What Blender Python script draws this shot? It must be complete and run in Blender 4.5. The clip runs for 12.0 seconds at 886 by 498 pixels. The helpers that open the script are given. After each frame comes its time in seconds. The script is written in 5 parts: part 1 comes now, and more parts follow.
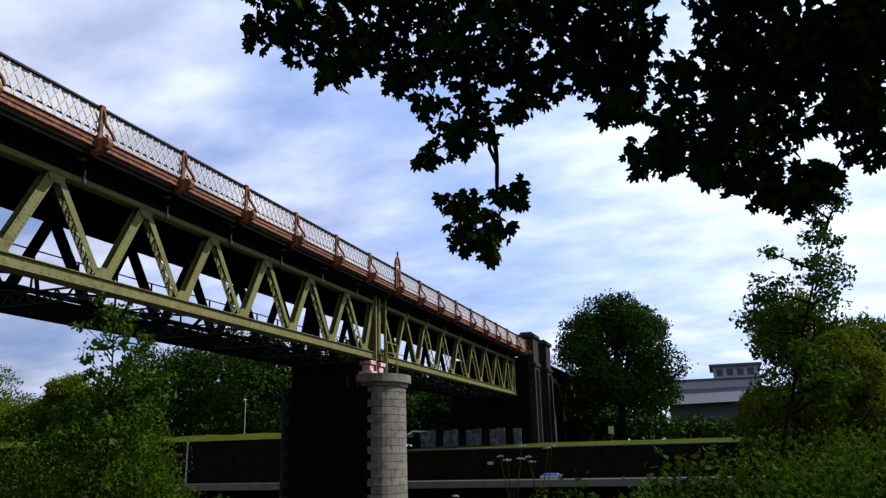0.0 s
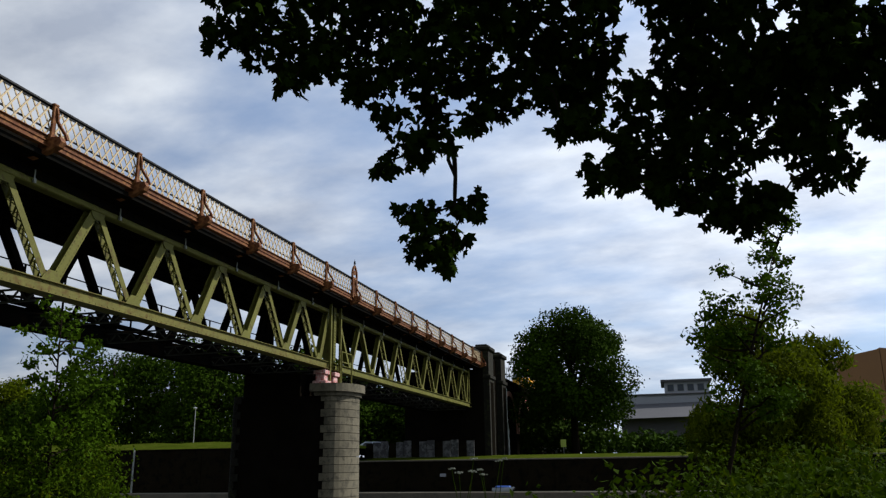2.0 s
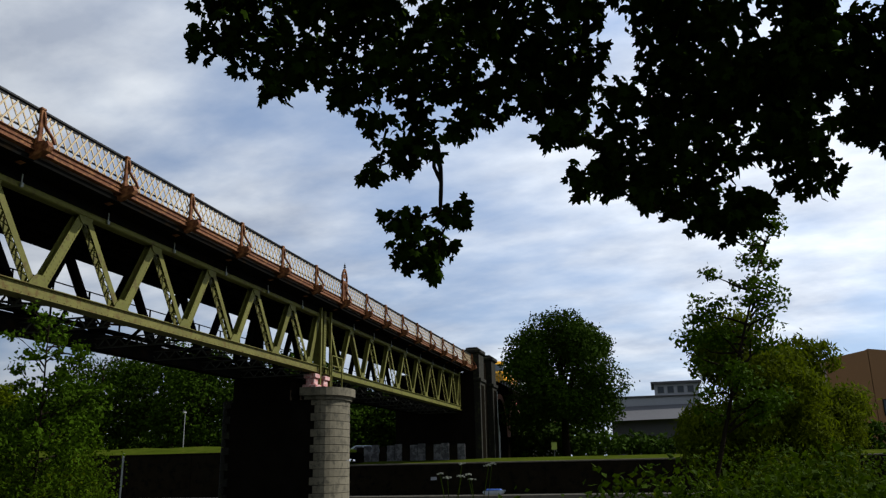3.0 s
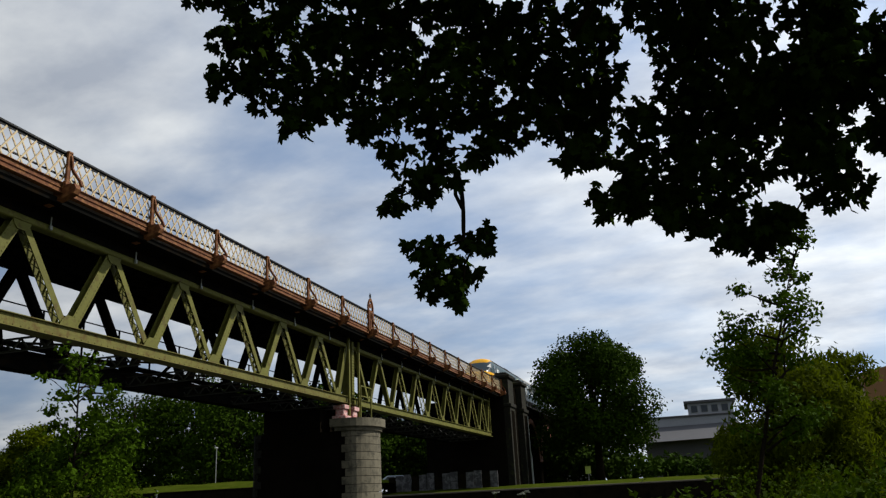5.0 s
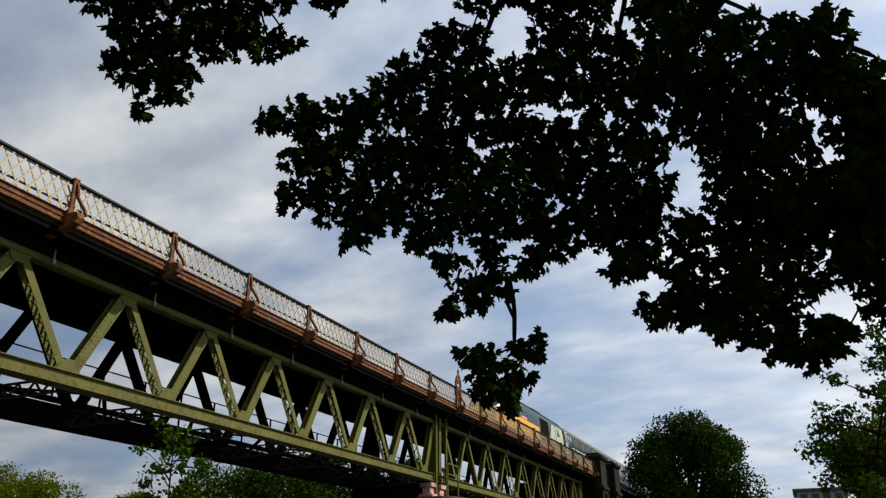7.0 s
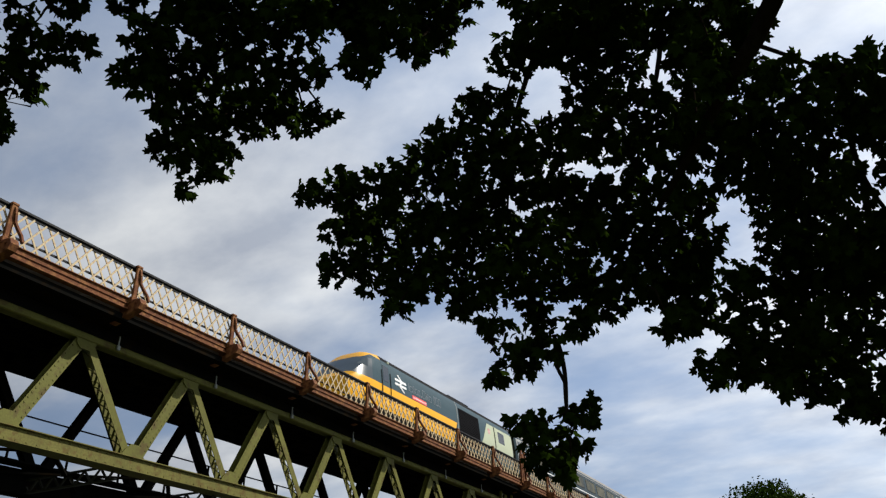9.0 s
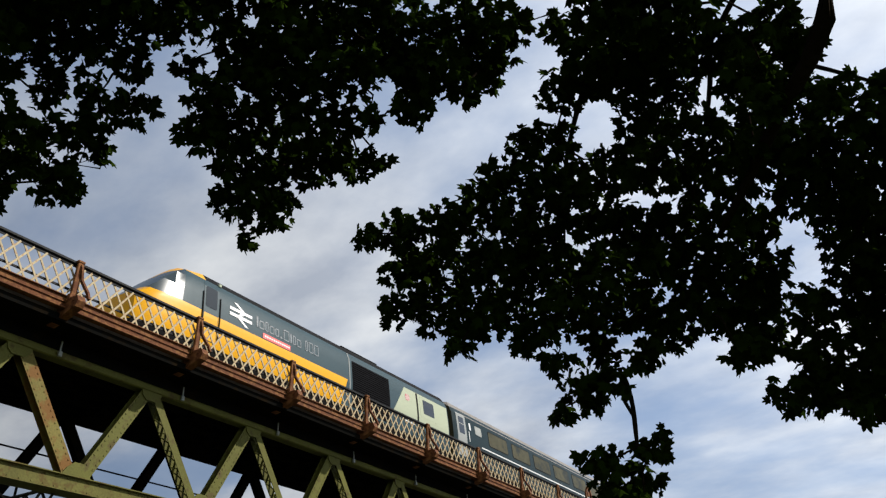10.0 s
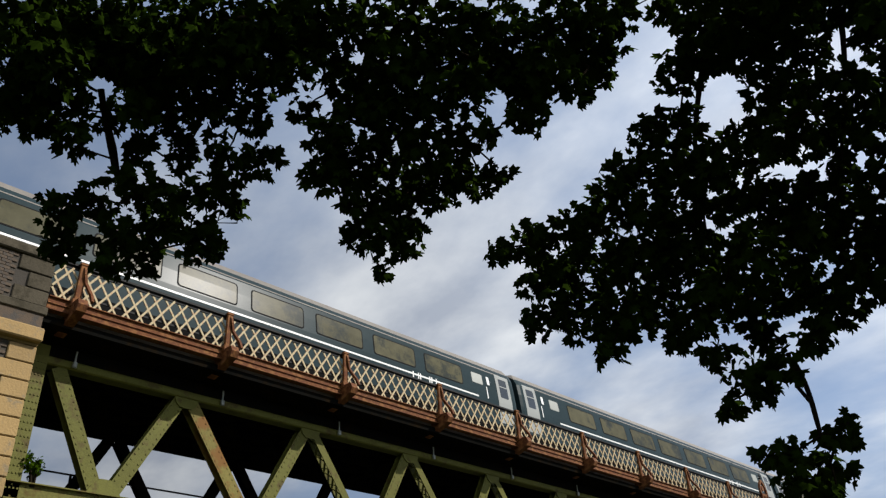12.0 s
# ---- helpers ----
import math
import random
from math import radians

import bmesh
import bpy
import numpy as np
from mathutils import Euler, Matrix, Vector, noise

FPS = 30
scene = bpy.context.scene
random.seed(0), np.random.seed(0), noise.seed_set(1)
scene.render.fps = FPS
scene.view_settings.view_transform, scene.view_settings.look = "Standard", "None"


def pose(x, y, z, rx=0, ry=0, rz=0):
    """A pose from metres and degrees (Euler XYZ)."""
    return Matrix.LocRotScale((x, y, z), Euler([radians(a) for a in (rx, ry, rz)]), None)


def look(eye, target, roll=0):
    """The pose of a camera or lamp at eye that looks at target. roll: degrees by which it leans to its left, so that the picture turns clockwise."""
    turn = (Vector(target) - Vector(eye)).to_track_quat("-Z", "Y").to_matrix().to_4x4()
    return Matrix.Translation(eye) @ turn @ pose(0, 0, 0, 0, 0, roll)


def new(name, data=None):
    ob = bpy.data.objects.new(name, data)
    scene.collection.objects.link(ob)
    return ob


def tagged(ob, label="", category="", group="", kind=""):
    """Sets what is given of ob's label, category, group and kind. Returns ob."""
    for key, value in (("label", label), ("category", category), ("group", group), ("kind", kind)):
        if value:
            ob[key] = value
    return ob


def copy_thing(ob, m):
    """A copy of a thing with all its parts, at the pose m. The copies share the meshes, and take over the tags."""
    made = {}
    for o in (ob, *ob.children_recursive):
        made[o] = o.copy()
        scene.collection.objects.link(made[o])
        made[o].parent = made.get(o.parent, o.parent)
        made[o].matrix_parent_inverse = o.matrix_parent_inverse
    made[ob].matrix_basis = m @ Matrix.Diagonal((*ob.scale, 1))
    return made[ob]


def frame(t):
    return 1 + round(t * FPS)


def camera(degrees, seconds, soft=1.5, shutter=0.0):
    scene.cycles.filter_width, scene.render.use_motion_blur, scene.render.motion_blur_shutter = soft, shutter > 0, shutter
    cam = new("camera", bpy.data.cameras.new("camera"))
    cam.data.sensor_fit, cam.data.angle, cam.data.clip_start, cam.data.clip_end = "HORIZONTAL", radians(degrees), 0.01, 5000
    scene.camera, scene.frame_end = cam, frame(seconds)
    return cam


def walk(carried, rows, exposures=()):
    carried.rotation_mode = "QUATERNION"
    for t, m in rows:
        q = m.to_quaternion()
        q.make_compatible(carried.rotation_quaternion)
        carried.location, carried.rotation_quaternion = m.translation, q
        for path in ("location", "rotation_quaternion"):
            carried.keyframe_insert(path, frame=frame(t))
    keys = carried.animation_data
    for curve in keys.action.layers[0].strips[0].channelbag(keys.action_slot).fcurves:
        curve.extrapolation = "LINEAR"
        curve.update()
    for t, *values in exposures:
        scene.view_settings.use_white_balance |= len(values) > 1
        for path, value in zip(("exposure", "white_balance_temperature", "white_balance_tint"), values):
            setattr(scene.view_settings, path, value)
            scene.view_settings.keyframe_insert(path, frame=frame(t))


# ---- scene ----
cam = camera(58.5, 12.0, 1.3)
walk(cam, [
    (0, pose(-0.025, 0.038, 1.736) @ pose(0, 0, 0, 0, 0, 18.47) @ pose(0, 0, 0, 104.50) @ pose(0, 0, 0, 0, 0, -1.44)),
    (0.5, pose(-0.025, 0.034, 1.740) @ pose(0, 0, 0, 0, 0, 16.34) @ pose(0, 0, 0, 104.92) @ pose(0, 0, 0, 0, 0, -0.82)),
    (1, pose(-0.020, 0.025, 1.733) @ pose(0, 0, 0, 0, 0, 15.64) @ pose(0, 0, 0, 105.06) @ pose(0, 0, 0, 0, 0, -0.42)),
    (1.5, pose(-0.020, 0.024, 1.725) @ pose(0, 0, 0, 0, 0, 15.38) @ pose(0, 0, 0, 105.04) @ pose(0, 0, 0, 0, 0, -0.56)),
    (2, pose(-0.021, 0.051, 1.739) @ pose(0, 0, 0, 0, 0, 15.31) @ pose(0, 0, 0, 105.23) @ pose(0, 0, 0, 0, 0, -0.81)),
    (2.5, pose(-0.008, 0.044, 1.752) @ pose(0, 0, 0, 0, 0, 15.22) @ pose(0, 0, 0, 105.54) @ pose(0, 0, 0, 0, 0, -0.98)),
    (3, pose(0.003, 0.047, 1.753) @ pose(0, 0, 0, 0, 0, 14.59) @ pose(0, 0, 0, 105.43) @ pose(0, 0, 0, 0, 0, -1.16)),
    (5, pose(-0.001, 0.060, 1.767) @ pose(0, 0, 0, 0, 0, 16.33) @ pose(0, 0, 0, 107.38) @ pose(0, 0, 0, 0, 0, -2.90)),
    (5.5, pose(0.030, 0.040, 1.805) @ pose(0, 0, 0, 0, 0, 19.32) @ pose(0, 0, 0, 110.32) @ pose(0, 0, 0, 0, 0, -2.51)),
    (6, pose(0.090, -0.036, 1.822) @ pose(0, 0, 0, 0, 0, 20.74) @ pose(0, 0, 0, 110.06) @ pose(0, 0, 0, 0, 0, -1.66)),
    (6.5, pose(0.153, -0.067, 1.854) @ pose(0, 0, 0, 0, 0, 23.06) @ pose(0, 0, 0, 112.44) @ pose(0, 0, 0, 0, 0, -1.69)),
    (7, pose(0.254, -0.073, 1.867) @ pose(0, 0, 0, 0, 0, 23.22) @ pose(0, 0, 0, 112.83) @ pose(0, 0, 0, 0, 0, -0.30)),
    (9, pose(0.280, 0.029, 1.860) @ pose(0, 0, 0, 0, 0, 27.67) @ pose(0, 0, 0, 118.15) @ pose(0, 0, 0, 0, 0, -1.00)),
    (9.5, pose(0.269, 0.033, 1.867) @ pose(0, 0, 0, 0, 0, 30.43) @ pose(0, 0, 0, 119.96) @ pose(0, 0, 0, 0, 0, -1.59)),
    (10, pose(0.260, -0.001, 1.855) @ pose(0, 0, 0, 0, 0, 31.91) @ pose(0, 0, 0, 121.01) @ pose(0, 0, 0, 0, 0, -1.70)),
    (10.5, pose(0.260, -0.001, 1.848) @ pose(0, 0, 0, 0, 0, 32.92) @ pose(0, 0, 0, 120.86) @ pose(0, 0, 0, 0, 0, -1.70)),
    (11, pose(0.262, -0.009, 1.819) @ pose(0, 0, 0, 0, 0, 34.20) @ pose(0, 0, 0, 121.20) @ pose(0, 0, 0, 0, 0, -1.30)),
    (11.5, pose(0.271, -0.041, 1.828) @ pose(0, 0, 0, 0, 0, 38.98) @ pose(0, 0, 0, 121.72) @ pose(0, 0, 0, 0, 0, -2.79)),
    (12, pose(0.204, 0.019, 1.887) @ pose(0, 0, 0, 0, 0, 42.57) @ pose(0, 0, 0, 122.48) @ pose(0, 0, 0, 0, 0, -4.17)),
], [(0, 0.84, 5450, 20), (0.6, 0.7, 5700, 15), (1.2, 0.56, 6050, 12), (3.0, 0.5, 6100, 11), (5.0, 0.43, 6350, 10), (7.0, 0.43, 6350, 10), (9.0, 0.52, 6350, 11), (12, 0.52, 6300, 11)])

# ---- world, sun, exposure ----
SUN = Vector((0.66, 0.40, 0.64)).normalized()
world = bpy.data.worlds.new("sky")
scene.world = world
world.use_nodes = True
wt = world.node_tree
wt.nodes.clear()


def wnode(kind, **props):
    n = wt.nodes.new(kind)
    for k, v in props.items():
        n.inputs[k].default_value = v
    return n


sky = wt.nodes.new("ShaderNodeTexSky")
sky.sky_type, sky.sun_disc = "NISHITA", False
sky.sun_elevation = math.asin(SUN.z)
sky.sun_rotation = math.atan2(SUN.x, SUN.y)
sky.air_density, sky.dust_density, sky.ozone_density = 1.0, 1.0, 1.6
coord = wt.nodes.new("ShaderNodeTexCoord")
split = wt.nodes.new("ShaderNodeSeparateXYZ")
wt.links.new(coord.outputs["Generated"], split.inputs[0])
# clouds lie on a flat layer: direction divided by its height
lift = wt.nodes.new("ShaderNodeMath")
lift.operation = "MAXIMUM"
lift.inputs[1].default_value = 0.0
wt.links.new(split.outputs[2], lift.inputs[0])
lift2 = wt.nodes.new("ShaderNodeMath")
lift2.operation = "ADD"
lift2.inputs[1].default_value = 0.22
wt.links.new(lift.outputs[0], lift2.inputs[0])
flat = wt.nodes.new("ShaderNodeVectorMath")
flat.operation = "DIVIDE"
comb = wt.nodes.new("ShaderNodeCombineXYZ")
for i in range(3):
    wt.links.new(lift2.outputs[0], comb.inputs[i])
wt.links.new(coord.outputs["Generated"], flat.inputs[0])
wt.links.new(comb.outputs[0], flat.inputs[1])
stretch = wt.nodes.new("ShaderNodeMapping")
stretch.inputs["Scale"].default_value = (1.0, 1.45, 0.5)
stretch.inputs["Rotation"].default_value = (0, 0, 0.5)
wt.links.new(flat.outputs[0], stretch.inputs["Vector"])
cloud = wnode("ShaderNodeTexNoise", Scale=1.15, Detail=8.0, Roughness=0.52, Distortion=0.1)
wt.links.new(stretch.outputs[0], cloud.inputs["Vector"])
cover = wt.nodes.new("ShaderNodeMapRange")
cover.interpolation_type = "SMOOTHSTEP"
for k, v in (("From Min", 0.36), ("From Max", 0.62), ("To Min", 0.14), ("To Max", 0.98)):
    cover.inputs[k].default_value = v
wt.links.new(cloud.outputs["Fac"], cover.inputs["Value"])
body = wnode("ShaderNodeTexNoise", Scale=3.3, Detail=6.0, Roughness=0.55)
wt.links.new(stretch.outputs[0], body.inputs["Vector"])
tone = wt.nodes.new("ShaderNodeValToRGB")
tone.color_ramp.elements[0].position, tone.color_ramp.elements[0].color = 0.3, (4.8, 5.25, 6.0, 1)
tone.color_ramp.elements[1].position, tone.color_ramp.elements[1].color = 0.72, (9.6, 9.8, 9.7, 1)
wt.links.new(body.outputs["Fac"], tone.inputs["Fac"])
blue = wt.nodes.new("ShaderNodeMix")
blue.data_type = "RGBA"
blue.inputs["Factor"].default_value = 0.55
blue.inputs["B"].default_value = (2.9, 4.25, 6.7, 1)
wt.links.new(sky.outputs[0], blue.inputs["A"])
mixed = wt.nodes.new("ShaderNodeMix")
mixed.data_type = "RGBA"
wt.links.new(cover.outputs[0], mixed.inputs["Factor"])
wt.links.new(blue.outputs["Result"], mixed.inputs["A"])
wt.links.new(tone.outputs[0], mixed.inputs["B"])
back = wnode("ShaderNodeBackground", Strength=0.0595)
# the veil of cloud is brighter towards the sun
toward = wt.nodes.new("ShaderNodeVectorMath")
toward.operation = "DOT_PRODUCT"
toward.inputs[1].default_value = SUN
wt.links.new(coord.outputs["Generated"], toward.inputs[0])
glow = wt.nodes.new("ShaderNodeMapRange")
for k, v in (("From Min", -0.25), ("From Max", 0.85), ("To Min", 0.64), ("To Max", 1.65)):
    glow.inputs[k].default_value = v
wt.links.new(toward.outputs["Value"], glow.inputs["Value"])
veil = wt.nodes.new("ShaderNodeVectorMath")
veil.operation = "SCALE"
wt.links.new(mixed.outputs["Result"], veil.inputs[0])
wt.links.new(glow.outputs[0], veil.inputs["Scale"])
wt.links.new(veil.outputs[0], back.inputs["Color"])
wout = wt.nodes.new("ShaderNodeOutputWorld")
wt.links.new(back.outputs[0], wout.inputs[0])

sun = new("sun", bpy.data.lights.new("sun", "SUN"))
sun.data.energy, sun.data.angle, sun.data.color = 4.2, radians(0.6), (1.0, 0.94, 0.84)
sun.matrix_world = look(SUN * 60, (0, 0, 0))


# ---- materials ----
def mat(name, color, rough=0.7, metal=0.0, scale=6.0, vary=0.25, bump=0.0, second=None, fine=40.0, amount=0.5, per=0.0, coat=0.0, trans=0.0, spec=0.5):
    """A surface with two scales of variation. second: a stain or rust colour laid over in patches; per: variation from piece to piece."""
    m = bpy.data.materials.new(name)
    m.use_nodes = True
    nt = m.node_tree
    b = nt.nodes["Principled BSDF"]
    b.inputs["Roughness"].default_value, b.inputs["Metallic"].default_value = rough, metal
    b.inputs["Coat Weight"].default_value = coat
    b.inputs["Specular IOR Level"].default_value = spec
    tc = nt.nodes.new("ShaderNodeTexCoord")
    n1 = nt.nodes.new("ShaderNodeTexNoise")
    n1.inputs["Scale"].default_value, n1.inputs["Detail"].default_value = scale / 6.0, 5
    n2 = nt.nodes.new("ShaderNodeTexNoise")
    n2.inputs["Scale"].default_value, n2.inputs["Detail"].default_value = fine, 4
    for n in (n1, n2):
        nt.links.new(tc.outputs["Object"], n.inputs["Vector"])
    add = nt.nodes.new("ShaderNodeMath")
    add.operation = "ADD"
    nt.links.new(n1.outputs["Fac"], add.inputs[0])
    nt.links.new(n2.outputs["Fac"], add.inputs[1])
    last = add.outputs[0]
    if per:
        info = nt.nodes.new("ShaderNodeObjectInfo")
        ma = nt.nodes.new("ShaderNodeMath")
        ma.operation = "MULTIPLY_ADD"
        ma.inputs[1].default_value = per
        nt.links.new(info.outputs["Random"], ma.inputs[0])
        nt.links.new(last, ma.inputs[2])
        last = ma.outputs[0]
    ramp = nt.nodes.new("ShaderNodeMapRange")
    for k, v in (("From Min", 0.6), ("From Max", 1.4 + per), ("To Min", 1 - vary), ("To Max", 1 + vary)):
        ramp.inputs[k].default_value = v
    nt.links.new(last, ramp.inputs["Value"])
    mul = nt.nodes.new("ShaderNodeVectorMath")
    mul.operation = "SCALE"
    mul.inputs[0].default_value = color
    nt.links.new(ramp.outputs[0], mul.inputs["Scale"])
    out = mul.outputs[0]
    if second:
        n3 = nt.nodes.new("ShaderNodeTexNoise")
        n3.inputs["Scale"].default_value, n3.inputs["Detail"].default_value, n3.inputs["Roughness"].default_value = scale / 2, 8, 0.7
        nt.links.new(tc.outputs["Object"], n3.inputs["Vector"])
        mr = nt.nodes.new("ShaderNodeMapRange")
        for k, v in (("From Min", 0.62 - 0.3 * amount), ("From Max", 0.72 - 0.3 * amount), ("To Min", 0.0), ("To Max", 1.0)):
            mr.inputs[k].default_value = v
        nt.links.new(n3.outputs["Fac"], mr.inputs["Value"])
        mx = nt.nodes.new("ShaderNodeMix")
        mx.data_type = "RGBA"
        mx.inputs["B"].default_value = (*second, 1)
        nt.links.new(mr.outputs[0], mx.inputs["Factor"])
        nt.links.new(out, mx.inputs["A"])
        out = mx.outputs["Result"]
    nt.links.new(out, b.inputs["Base Color"])
    if bump:
        bp = nt.nodes.new("ShaderNodeBump")
        bp.inputs["Strength"].default_value, bp.inputs["Distance"].default_value = bump, 0.02
        nt.links.new(n2.outputs["Fac"], bp.inputs["Height"])
        nt.links.new(bp.outputs[0], b.inputs["Normal"])
    if trans:
        tr = nt.nodes.new("ShaderNodeBsdfTranslucent")
        nt.links.new(out, tr.inputs["Color"])
        ms = nt.nodes.new("ShaderNodeMixShader")
        ms.inputs[0].default_value = trans
        nt.links.new(b.outputs[0], ms.inputs[1])
        nt.links.new(tr.outputs[0], ms.inputs[2])
        nt.links.new(ms.outputs[0], nt.nodes["Material Output"].inputs[0])
    return m


GREEN_STEEL = mat("green_grey_steel", (0.085, 0.084, 0.016), 0.6, 0, 5, 0.3, 0.2, (0.062, 0.048, 0.012), 30, 0.3, 0.2, 0, 0, 0.12)
CHORD_STEEL = mat("rust_stained_chord_steel", (0.092, 0.086, 0.02), 0.65, 0, 7, 0.35, 0.25, (0.072, 0.05, 0.011), 24, 0.36, 0, 0, 0, 0.12)
# ties darkened in colour for the falling light below the deck
TIE_STEEL = mat("shade_darkened_tie_steel", (0.03, 0.03, 0.024), 0.7, 0, 5, 0.3, 0.2, None, 30, 0.3, 0, 0, 0, 0.2)
RUST_STEEL = mat("rust_streaked_green_steel", (0.12, 0.1, 0.022), 0.7, 0, 3, 0.35, 0.25, (0.13, 0.06, 0.01), 30, 0.6, 0.1, 0, 0, 0.2)
# near-black base carries the shade below the deck and on the far girders
SHADED_STEEL = mat("shaded_steel", (0.005, 0.005, 0.0045), 0.9, 0, 4, 0.3, 0.2, (0.01, 0.007, 0.004), 25, 0.3, 0, 0, 0, 0.0)
RUST_RED = mat("rusty_red_paint", (0.088, 0.027, 0.006), 0.8, 0, 9, 0.4, 0.35, (0.16, 0.066, 0.018), 35, 0.45, 0.2, 0, 0, 0.25)
LATTICE = mat("cream_flaking_paint", (0.33, 0.265, 0.145), 0.7, 0, 14, 0.25, 0.2, (0.26, 0.12, 0.05), 45, 0.36, 0.3)
RAIL_BLACK = mat("black_handrail_paint", (0.008, 0.008, 0.008), 0.6, 0, 6, 0.3, 0, None, 40, 0.5, 0, 0, 0, 0.12)
LAMP_GREY = mat("grey_bolt_plate", (0.2, 0.21, 0.19), 0.5, 0, 6, 0.2)
STONE = mat("buff_ashlar", (0.23, 0.15, 0.055), 0.85, 0, 7, 0.25, 0.5, (0.16, 0.12, 0.065), 22, 0.25, 0.5)
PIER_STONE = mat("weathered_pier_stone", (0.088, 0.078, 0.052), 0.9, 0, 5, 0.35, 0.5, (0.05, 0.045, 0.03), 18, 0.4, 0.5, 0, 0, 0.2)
# near black for the pier's shaded far end; olive patches are moss
DARK_STONE = mat("near_black_stone", (0.008, 0.0075, 0.005), 0.95, 0, 5, 0.4, 0.5, (0.02, 0.022, 0.008), 18, 0.3, 0.4, 0, 0, 0.15)
# near-black base holds the shade of the pier's unlit core
DARK_BRICK = mat("near_black_brick", (0.005, 0.0042, 0.003), 0.95, 0, 8, 0.4, 0.4, None, 30, 0.5, 0, 0, 0, 0.0)
MORTAR = mat("dark_mortar", (0.035, 0.029, 0.022), 0.95, 0, 6, 0.3, 0.3)
ABUT_STONE = mat("grimy_parapet_stone", (0.055, 0.047, 0.033), 0.9, 0, 5, 0.35, 0.5, (0.035, 0.03, 0.02), 18, 0.4, 0.4, 0, 0, 0.1)
BRICK = mat("brown_brick", (0.058, 0.04, 0.025), 0.9, 0, 8, 0.35, 0.4, (0.04, 0.034, 0.028), 30, 0.35, 0.8)
RED_BRICK = mat("red_arch_brick", (0.2, 0.08, 0.05), 0.9, 0, 8, 0.3, 0.4, None, 30)
# base kept near black for the shade on the wall's sunless face; patches are stains
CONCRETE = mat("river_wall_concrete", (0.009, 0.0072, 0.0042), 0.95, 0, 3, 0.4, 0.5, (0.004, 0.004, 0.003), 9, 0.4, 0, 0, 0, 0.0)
LEDGE = mat("pale_ledge_stone", (0.085, 0.072, 0.05), 0.9, 0, 3, 0.25, 0.4, (0.06, 0.055, 0.04), 9, 0.3)
GRASS = mat("grass", (0.032, 0.044, 0.004), 0.95, 0, 1.5, 0.4, 0.6, (0.046, 0.054, 0.007), 14, 0.35, 0, 0, 0, 0.0)
WATER = mat("river_water", (0.012, 0.014, 0.01), 0.12, 0, 3, 0.2, 0.25, None, 3)
BARK = mat("bark", (0.014, 0.011, 0.008), 0.95, 0, 12, 0.35, 0.7, None, 30, 0.5, 0, 0, 0, 0.0)
# below real leaf colour: the backlit silhouette is put into the base
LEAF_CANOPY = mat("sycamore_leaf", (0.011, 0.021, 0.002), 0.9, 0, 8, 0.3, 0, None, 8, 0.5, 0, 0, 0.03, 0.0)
LEAF_BUSH = mat("bramble_leaf", (0.025, 0.046, 0.0006), 0.75, 0, 5, 0.65, 0, (0.07, 0.09, 0.001), 9, 0.25, 0, 0, 0.3, 0.015)
LEAF_FAR = mat("woodland_leaf", (0.018, 0.036, 0.001), 0.9, 0, 1.2, 0.55, 0, None, 6, 0.5, 0, 0, 0.08, 0.03)
LEAF_YELLOW_GREEN = mat("willow_and_sunlit_tree_leaf", (0.062, 0.082, 0.001), 0.85, 0, 1.5, 0.55, 0, None, 6, 0.5, 0, 0, 0.4, 0.03)
LEAF_SAPLING = mat("sapling_leaf", (0.028, 0.055, 0.001), 0.85, 0, 3, 0.4, 0, None, 6, 0.5, 0, 0, 0.2, 0.03)
FLOWER = mat("cow_parsley_white", (0.3, 0.3, 0.24), 0.8, 0, 6, 0.1)
SLATE_BLUE = mat("slate_blue_coach_paint", (0.026, 0.05, 0.06), 0.42, 0, 4, 0.1, 0, None, 8, 0.5, 0, 0, 0, 0.12)
DEEP_GREEN = mat("dark_green_coach_paint", (0.02, 0.032, 0.036), 0.25, 0, 4, 0.12, 0, None, 8, 0.5, 0, 0, 0, 0.035)
YELLOW = mat("warning_yellow_paint", (0.62, 0.3, 0.0), 0.35, 0, 4, 0.06, 0, None, 8, 0.5, 0, 0, 0, 0.2)
CREAM = mat("pale_cream_paint", (0.33, 0.36, 0.26), 0.5, 0, 4, 0.06, 0, None, 40, 0.5, 0, 0, 0, 0.06)
ROOF_GREY = mat("coach_roof_grey", (0.13, 0.115, 0.095), 0.6, 0, 4, 0.2, 0.1, (0.12, 0.1, 0.085), 12, 0.35)
GRILLE = mat("black_grille", (0.005, 0.005, 0.006), 0.8, 0, 6, 0.3, 0, None, 40, 0.5, 0, 0, 0, 0.04)
DOOR_SILVER = mat("silver_door_paint", (0.24, 0.25, 0.24), 0.45, 0, 4, 0.08, 0, None, 40, 0.5, 0, 0, 0, 0.1)
WHITE = mat("white_paint", (0.6, 0.6, 0.58), 0.4, 0, 5, 0.04)
GREY_LINE = mat("grey_outline_paint", (0.1, 0.12, 0.135), 0.4, 0, 5, 0.04)
RED_PLATE = mat("red_nameplate", (0.6, 0.05, 0.04), 0.35, 0, 5, 0.05)
RUBBER = mat("black_rubber", (0.01, 0.01, 0.01), 0.85, 0, 5, 0.2, 0, None, 40, 0.5, 0, 0, 0, 0.08)
WHEEL_STEEL = mat("wheel_steel", (0.12, 0.11, 0.1), 0.5, 0.6, 5, 0.2)
BALLAST = mat("ballast", (0.16, 0.14, 0.12), 0.95, 0, 20, 0.4, 0.8, None, 20)
PALE_WALL = mat("pale_wall_coat", (0.24, 0.25, 0.27), 0.8, 0, 1, 0.1, 0.1, None, 4)
